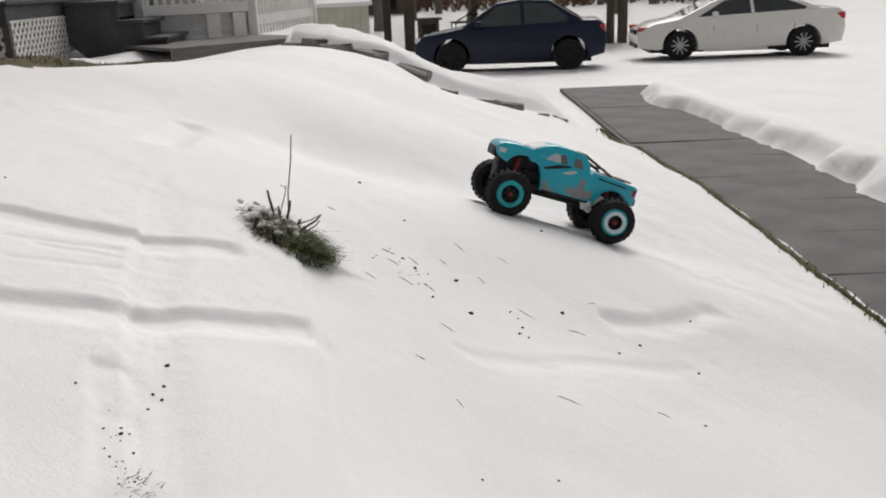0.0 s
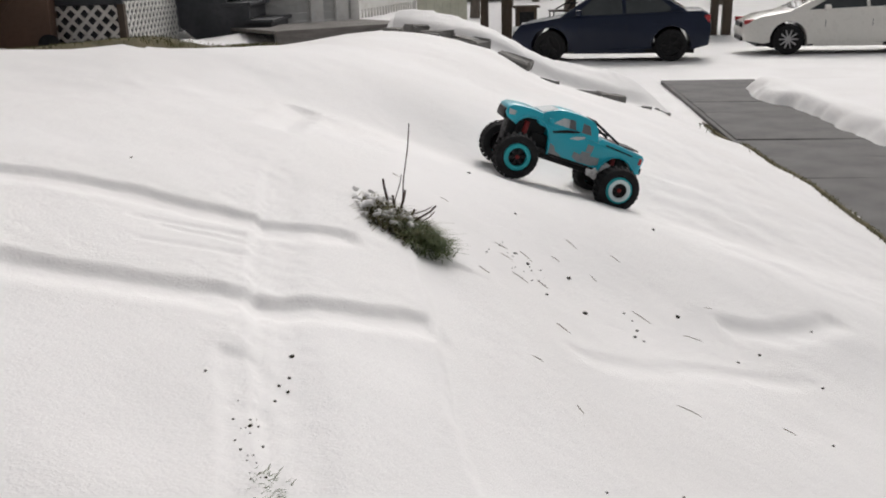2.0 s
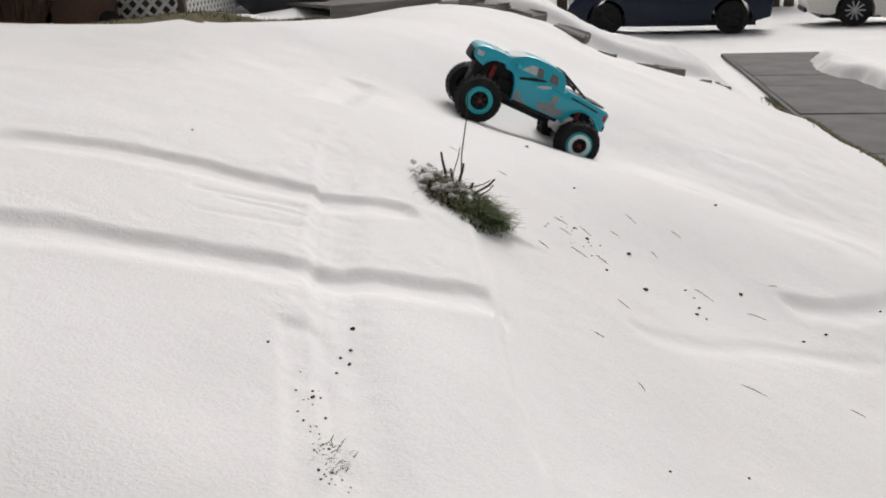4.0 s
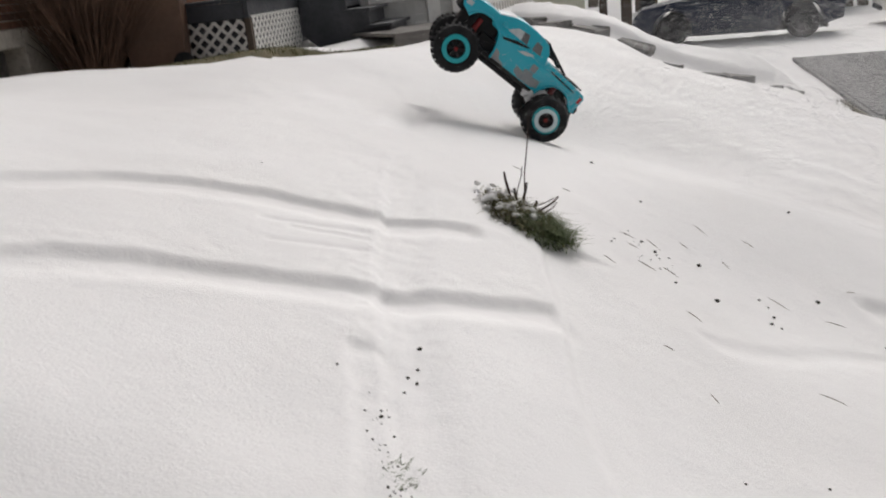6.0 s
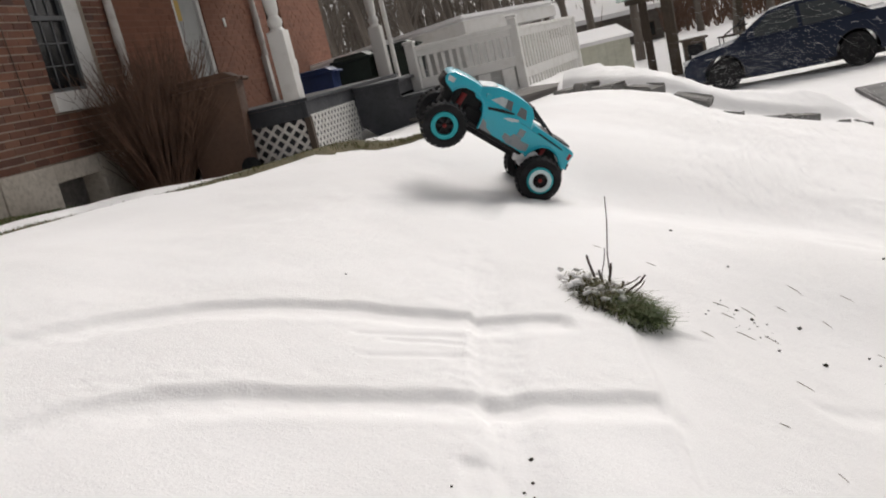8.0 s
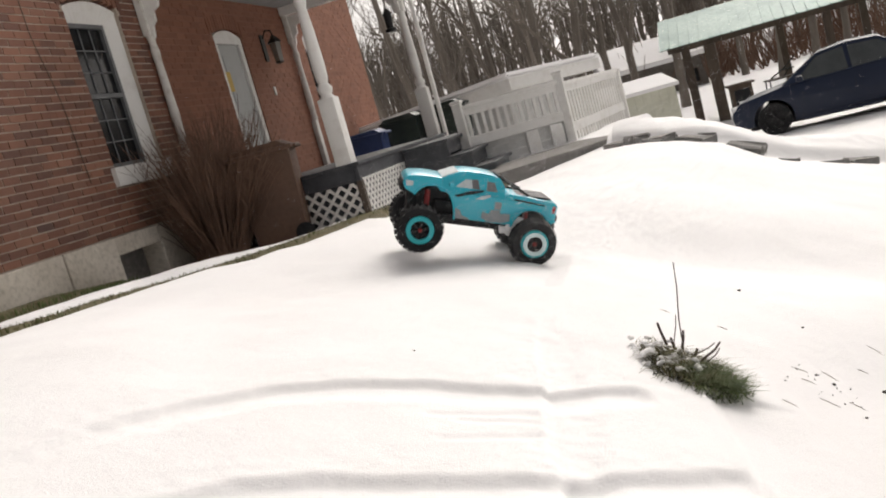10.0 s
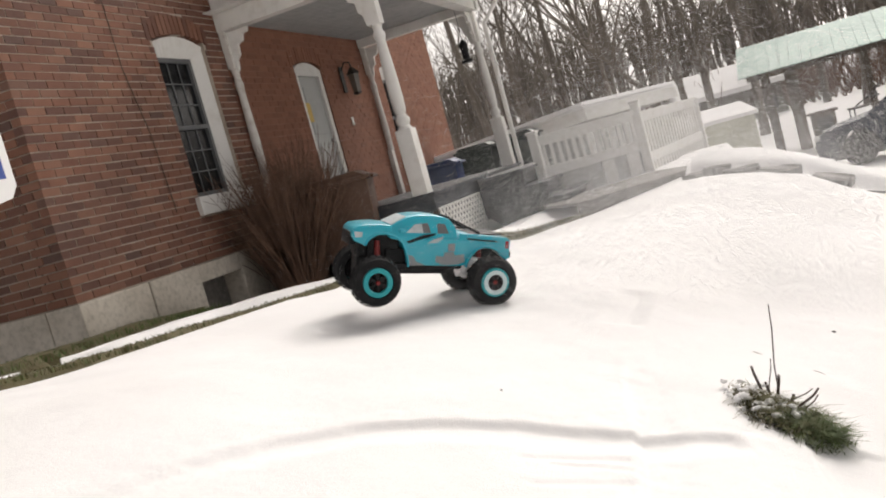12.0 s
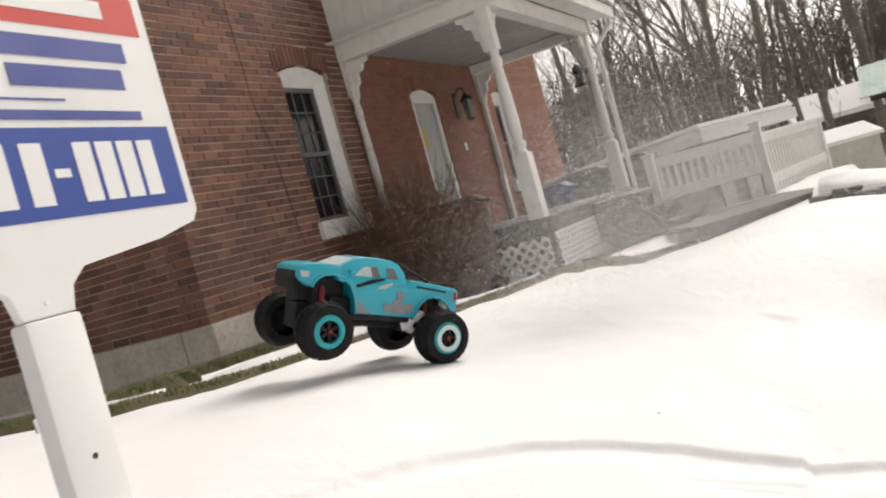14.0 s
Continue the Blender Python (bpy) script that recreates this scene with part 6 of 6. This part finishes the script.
cabinet = thing("outdoor_cabinet", pose(-0.15, 25.3, cab_z, 0, 0, 5), "brown wooden outdoor cabinet under the shelter", "cabinet")
part("body", boxes((-0.28, 0.28, -0.25, 0.25, 0.0, 0.92), bevel=0.01), DARKWOOD, cabinet)
part("top", boxes((-0.36, 0.36, -0.32, 0.32, 0.922, 0.97), bevel=0.01), DARKWOOD, cabinet)
# no hollow is cut: a black plate stands for the recess's shade
part("door", boxes((-0.2, 0.2, -0.275, -0.252, 0.42, 0.82), bevel=0.005), BLACK, cabinet, "raised black plate standing in for a shaded recess")
tz = land_at(1.1, 27.5)
table = thing("garden_table", pose(1.0, 27.4, tz, 0, 0, 12), "spindly dark garden table with a folded chair on it", "table")
part("top", boxes((-0.45, 0.45, -0.3, 0.3, 0.68, 0.72), bevel=0.01), DARKWOOD, table)
for x in (-0.4, 0.4):
    for y in (-0.25, 0.25):
        bm = bmesh.new()
        tube(bm, [(x * 1.05, y, 0.0), (x, y, 0.68)], 0.018, 8)
        part("leg", bm, BLACK, table)
folded = thing("folding_chair", pose(1.05, 27.4, tz + 0.72, 0, 0, 12), "dark folding garden chair tipped on a table", "chair")
bm = bmesh.new()
tube(bm, [(-0.35, 0, 0.02), (0.1, 0, 0.25), (0.4, 0, 0.50)], 0.02, 8)
part("frame", bm, BLACK, folded)
bm = bmesh.new()
tube(bm, [(0.05, 0.1, 0.0), (0.3, 0.1, 0.28)], 0.02, 8)
part("leg", bm, BLACK, folded)
part("seat", boxes((-0.05, 0.3, -0.12, 0.12, 0.17, 0.21), bevel=0.01), BLACK, folded)


# ---- bare trees ----
def limb(bm, p, d, length, r, depth, rng):
    n = 4
    pts, rad = [p.copy()], [r]
    d = d.normalized()
    for i in range(n):
        d = (d + Vector((rng.gauss(0, 0.10), rng.gauss(0, 0.10), rng.gauss(0.03, 0.05)))).normalized()
        p = p + d * length / n
        pts.append(p.copy())
        rad.append(r * (1 - 0.62 * (i + 1) / n))
    tube(bm, pts, rad, 7 if depth == 0 else 4 if depth < 3 else 3, caps=False)
    if depth >= 4:
        return
    kids = (7, 5, 4, 4)[depth]
    for k in range(kids):
        f = rng.uniform(0.38, 1.0) if depth == 0 else rng.uniform(0.25, 1.0)
        j = min(int(f * n), n - 1)
        q = pts[j].lerp(pts[j + 1], f * n - j)
        side = Vector((rng.gauss(0, 1), rng.gauss(0, 1), 0)).normalized()
        nd = (d * rng.uniform(0.7, 1.2) + side * rng.uniform(0.5, 0.95) + Vector((0, 0, 0.25))).normalized()
        limb(bm, q, nd, length * rng.uniform(0.42, 0.66), max(rad[j] * rng.uniform(0.36, 0.56), 0.007), depth + 1, rng)


tree_rng = random.Random(77)
models = []
for k in range(5):
    rng = random.Random(100 + k)
    t = thing("tree", pose(0, 0, 0), "tall leafless tree with a branching grey-brown crown", "tree", group="bare trees")
    bm = bmesh.new()
    tube(bm, [(0, 0, -0.6), (0, 0, 0.0), (0.05, 0, 1.2), (0.08, 0.05, 3.0)], [0.30, 0.21, 0.17, 0.155], 9, caps=False)
    trunk = part("trunk", bm, BARK, t, "", True)
    bm = bmesh.new()
    limb(bm, Vector((0.08, 0.05, 2.9)), Vector((rng.gauss(0, 0.08), rng.gauss(0, 0.08), 1)), 7.5, 0.155, 0, rng)
    limb(bm, Vector((0.06, 0.04, 2.4)), Vector((rng.gauss(0, 0.5), rng.gauss(0, 0.5), 1)), 6.0, 0.10, 1, rng)
    part("crown", bm, BARK, t, "bare branches")
    models.append(t)
spots = [(-6.8, 33), (-4.0, 38), (-9.2, 36), (-1.0, 44), (1.6, 39), (-12.5, 41), (5, 47), (8.5, 42), (-7.0, 46), (-3.0, 52), (2.5, 54), (-15, 48), (12, 50), (-10.5, 52), (7, 57), (-5.2, 30.5), (-18, 55), (16, 58), (-13, 60), (-1, 61), (4, 63), (10, 64), (-8, 66), (-20, 66), (20, 52), (-11, 31), (-8.4, 40.5), (-5.6, 43), (-2.2, 36.5), (14, 44), (0.3, 49), (-6.3, 57), (18, 66), (24, 60), (-25, 62), (3.4, 45), (9.5, 52), (-16, 40)]
for i, (x, y) in enumerate(spots):
    m = pose(x, y, land_at(x, y), tree_rng.gauss(0, 2), tree_rng.gauss(0, 2), tree_rng.uniform(0, 360))
    src = models[i % len(models)]
    if i < len(models):
        src.matrix_basis = m
    else:
        copy_thing(src, m)

# far wooded slope: stems and twigs past counting
bm = bmesh.new()
rng = random.Random(55)
for i in range(1300):
    y = rng.uniform(64, 120)
    x = rng.uniform(-0.75 * y, 0.72 * y)
    z = land_at(x, y) - 0.3
    h = rng.uniform(6, 11)
    lean = Vector((rng.gauss(0, 0.05), rng.gauss(0, 0.05), 1))
    p = Vector((x, y, z))
    tube(bm, [p, p + lean * h * 0.5, p + lean * h], [0.14, 0.09, 0.02], 4, caps=False)
    for k in range(9):
        f = rng.uniform(0.12, 0.95)
        q = p + lean * h * f
        d = Vector((rng.gauss(0, 1), rng.gauss(0, 1), rng.uniform(0.4, 1.8))).normalized() * rng.uniform(1.2, 3.2)
        tube(bm, [q, q + d * 0.5, q + d + Vector((0, 0, 0.3))], [0.06, 0.045, 0.02], 3, caps=False)
tagged(part("far_woods", bm, BARK), "leafless brown woods on the far slope", "woods", kind="stuff")
# thicket in the middle distance
bm = bmesh.new()
for i in range(900):
    y = rng.uniform(50, 63)
    x = rng.uniform(-22, 32)
    z = land_at(x, y) - 0.1
    for k in range(5):
        d = Vector((rng.gauss(0, 0.35), rng.gauss(0, 0.35), 1)).normalized() * rng.uniform(1.2, 3.6)
        p = Vector((x, y, z))
        tube(bm, [p, p + d * 0.6 + Vector((rng.gauss(0, 0.1), 0, 0)), p + d], [0.03, 0.022, 0.01], 3, caps=False)
tagged(part("thicket", bm, TWIG), "brown leafless thicket at the yard's end", "thicket", kind="stuff")

# ---- far houses ----
def far_house(x, y, w, d, h, rz, label):
    z = land_at(x, y)
    t = thing("house", pose(x, y, z, 0, 0, rz), label, "house", group="far houses")
    part("wall", boxes((-w / 2, w / 2, -d / 2, d / 2, -0.5, h)), FAR_WALL, t)
    for s in (1, -1):
        bm = bmesh.new()
        prism(bm, [(s * (d / 2 + 0.5), h - 0.1), (0.0, h + d * 0.26), (0.0, h + d * 0.26 + 0.25), (s * (d / 2 + 0.5), h + 0.15)], -w / 2 - 0.5, w / 2 + 0.5, "x")
        part("roof", bm, SNOW, t, "snow-covered roof")
    for k in range(3):
        u = -w / 2 + w * (k + 0.5) / 3
        win = part("window", boxes((u - 0.42, u + 0.42, -d / 2 - 0.05, -d / 2 - 0.004, h - 1.5, h - 0.7)), DARKWOOD, t)
        part("pane", boxes((u - 0.36, u + 0.36, -d / 2 - 0.06, -d / 2 - 0.052, h - 1.44, h - 0.76)), PANE, win)
    return t


far_house(-4.9, 52, 5.2, 4.6, 1.7, 24, "low dark house with a snow-covered roof among trees")
far_house(-13.8, 58, 6, 4.5, 1.8, -8, "distant house with a snowy roof behind bare trees")

# ---- snow flung up by the tyres ----
sp_rng = random.Random(61)


def flake_cluster(count, spread, size):
    g = np.random.default_rng(sp_rng.randrange(9999))
    c = g.normal(size=(count, 1, 3)) * np.array(spread) * np.where(g.random((count, 1, 1)) < 0.35, 1.5, 1.0)
    r = size * g.uniform(0.4, 1.0, (count, 1, 1)) * np.where(g.random((count, 1, 1)) < 0.05, 1.7, 1.0)
    shape = np.array(((1, 0, -0.5), (-0.6, 0.9, -0.4), (-0.5, -0.9, -0.4), (0.1, 0, 1)))
    verts = (c + shape * r * g.uniform(0.7, 1.2, (count, 4, 1))).reshape(-1, 3).tolist()
    corners = np.array(((0, 2, 1), (0, 1, 3), (1, 2, 3), (2, 0, 3)))
    faces = (4 * np.arange(count)[:, None, None] + corners).reshape(-1, 3).tolist()
    me = bpy.data.meshes.new("snow_spray")
    me.from_pydata(verts, [], faces)
    me.materials.append(FLYING)
    return me


CLUSTERS = [flake_cluster(1500, (0.20, 0.16, 0.18), 0.0033), flake_cluster(1700, (0.24, 0.16, 0.22), 0.0029), flake_cluster(1200, (0.18, 0.14, 0.16), 0.0037)]
POWDER = [flake_cluster(40000, (0.30, 0.26, 0.24), 0.0018), flake_cluster(40000, (0.36, 0.26, 0.28), 0.0017)]
sprays = []
REAR = [(4.6, -0.36, 4.1, 0.60), (5.5, -0.48, 4.12, 0.66), (6.5, -0.66, 4.08, 0.74), (7.5, -0.82, 4.05, 0.83), (8.6, -0.95, 3.95, 0.88), (10.0, -1.14, 3.85, 0.94), (11.0, -1.35, 3.75, 0.99), (12.0, -1.62, 3.62, 1.08), (13.0, -1.92, 3.42, 1.13), (14.0, -2.25, 3.15, 1.17)]


def rear_at(t):
    ts = [r[0] for r in REAR]
    return Vector([float(np.interp(t, ts, [r[k] for r in REAR])) for k in (1, 2, 3)])


def back_at(t):
    a = math.radians(float(np.interp(t, [4.6, 6, 7.5, 10, 12, 14], [15, 18, 31, 36, 48, 63])))
    return Vector((math.cos(a), math.sin(a), 0))


times = [4.7 + 0.16 * k for k in range(20)] + [9.9 + 0.135 * k for k in range(30)]
for k, t in enumerate(times):
    ob = tagged(new("snow_spray", CLUSTERS[k % 3]), "loose snow flung up behind the spinning tyres", "snow spray", group="flying snow", kind="stuff")
    b = back_at(t)
    v = b * sp_rng.uniform(2.4, 4.2) + Vector((sp_rng.gauss(0, 0.25), sp_rng.gauss(0, 0.25), sp_rng.uniform(2.0, 3.2)))
    start = rear_at(t) + b * 0.1
    ob.matrix_basis = pose(*(start - Vector((0, 0, 1.3))))
    sprays.append((ob, t, start, v, 1.0, 1.1, 3.6))
for k in range(30):
    t = 5.0 + 0.22 * k if k < 9 else 9.95 + 0.19 * (k - 9)
    ob = tagged(new("snow_powder", POWDER[k % 2]), "fine snow powder hanging behind the truck", "snow powder", group="flying snow", kind="stuff")
    b = back_at(t)
    late = k >= 9
    v = b * (sp_rng.uniform(0.8, 2.9) if late else sp_rng.uniform(2.0, 3.4)) + Vector((sp_rng.gauss(0, 0.3), sp_rng.gauss(0, 0.3), sp_rng.uniform(0.8, 1.8) if late else sp_rng.uniform(0.5, 1.1)))
    start = rear_at(t) + b * 0.15
    ob.matrix_basis = pose(*(start - Vector((0, 0, 1.9))))
    sprays.append((ob, t, start, v, 1.7 if late else 1.0, 1.0, 0.62 if late else 1.0))


# ---- what moves ----
TRUCK_ROWS = [
    (0.0, 0.524, 4.130, 0.469, 4.5, -18.9, 185.3),
    (0.5, 0.402, 4.145, 0.510, 3.8, -20.0, 186.6),
    (1.0, 0.278, 4.171, 0.547, 3.0, -20.0, 188.0),
    (1.5, 0.152, 4.186, 0.577, 2.2, -20.6, 189.6),
    (2.0, 0.043, 4.303, 0.591, 1.5, -20.7, 191.0),
    (2.5, -0.071, 4.309, 0.639, 0.8, -21.5, 192.8),
    (3.0, -0.187, 4.313, 0.675, 0.0, -22.9, 194.5),
    (5.5, -0.691, 4.182, 0.920, -4.0, -38.7, 195.3),
    (6.0, -0.782, 4.155, 1.020, -5.0, -43.8, 197.0),
    (6.5, -0.893, 4.206, 1.029, -6.0, -46.0, 199.0),
    (7.0, -0.978, 4.232, 1.065, -7.0, -44.6, 200.7),
    (7.5, -1.057, 4.217, 1.109, -8.0, -43.7, 202.5),
    (10.0, -1.440, 3.951, 1.143, -7.0, -23.1, 206.0),
    (10.5, -1.519, 3.812, 1.147, -7.0, -14.7, 208.0),
    (11.0, -1.648, 3.792, 1.161, -7.0, -14.1, 211.0),
    (11.5, -1.778, 3.696, 1.204, -7.0, -13.2, 215.0),
    (12.0, -1.919, 3.589, 1.260, -7.0, -16.5, 221.0),
    (12.5, -2.021, 3.377, 1.318, -8.3, -19.6, 229.0),
    (13.0, -2.173, 3.219, 1.354, -9.7, -20.8, 237.0),
    (13.5, -2.294, 2.987, 1.389, -11.0, -17.7, 243.5),
    (14.0, -2.433, 2.820, 1.399, -10.0, -19.5, 245.0),
]


def motions():
    walk(truck, [(t, pose(*r)) for t, *r in TRUCK_ROWS])
    # the shell sinks on its springs during the climb and lifts on the flat
    walk(body, [(t, pose(0, 0, z, 0, p, 0)) for t, z, p in ((0.0, -0.034, 0.5), (3.0, -0.030, 0.5), (5.5, -0.026, 0), (7.5, -0.026, 0), (10.0, -0.032, 0), (12.0, -0.028, 0), (13.0, -0.02, 0), (14.0, -0.016, 0))])
    for w, sx, sy in wheels:
        spin, rows = 0.0, []
        for k in range(141):
            t = k / 10
            rows.append((t, pose(sx * WB, sy * TRACK, 0, 0, spin if sy > 0 else -spin, 0 if sy > 0 else 180)))
            # slow on the climb, spinning fast once the rear tyres dig in
            rate = 14 if t < 3.2 else 52 if t < 9.8 else 66
            if sx > 0 and 4.5 < t < 10.2:
                rate = 30
            spin -= rate
        walk(w, rows)
    # thrown snow: each handful lies under the surface, is flung up behind the tyre, and falls back
    for ob, t0, start, speed, life, slow, fall in sprays:
        rest = start - Vector((0, 0, 1.9))
        rows = [(0.0, pose(*rest)), (t0 - 0.15, pose(*rest))]
        for k in range(11):
            f = life * k / 10
            drag = (1 - math.exp(-slow * f)) / slow
            p = start + speed * drag - Vector((0, 0, fall * f * f))
            rows.append((t0 + f, pose(*p, 40 * f, 0, 60 * f)))
        p = p - Vector((0, 0, 2.2))
        rows.append((t0 + life + 0.35, pose(*p, 40 * life, 0, 60 * life)))
        rows.append((max(14.5, t0 + life + 0.5), pose(*p, 40 * life, 0, 60 * life)))
        walk(ob, rows)


motions()
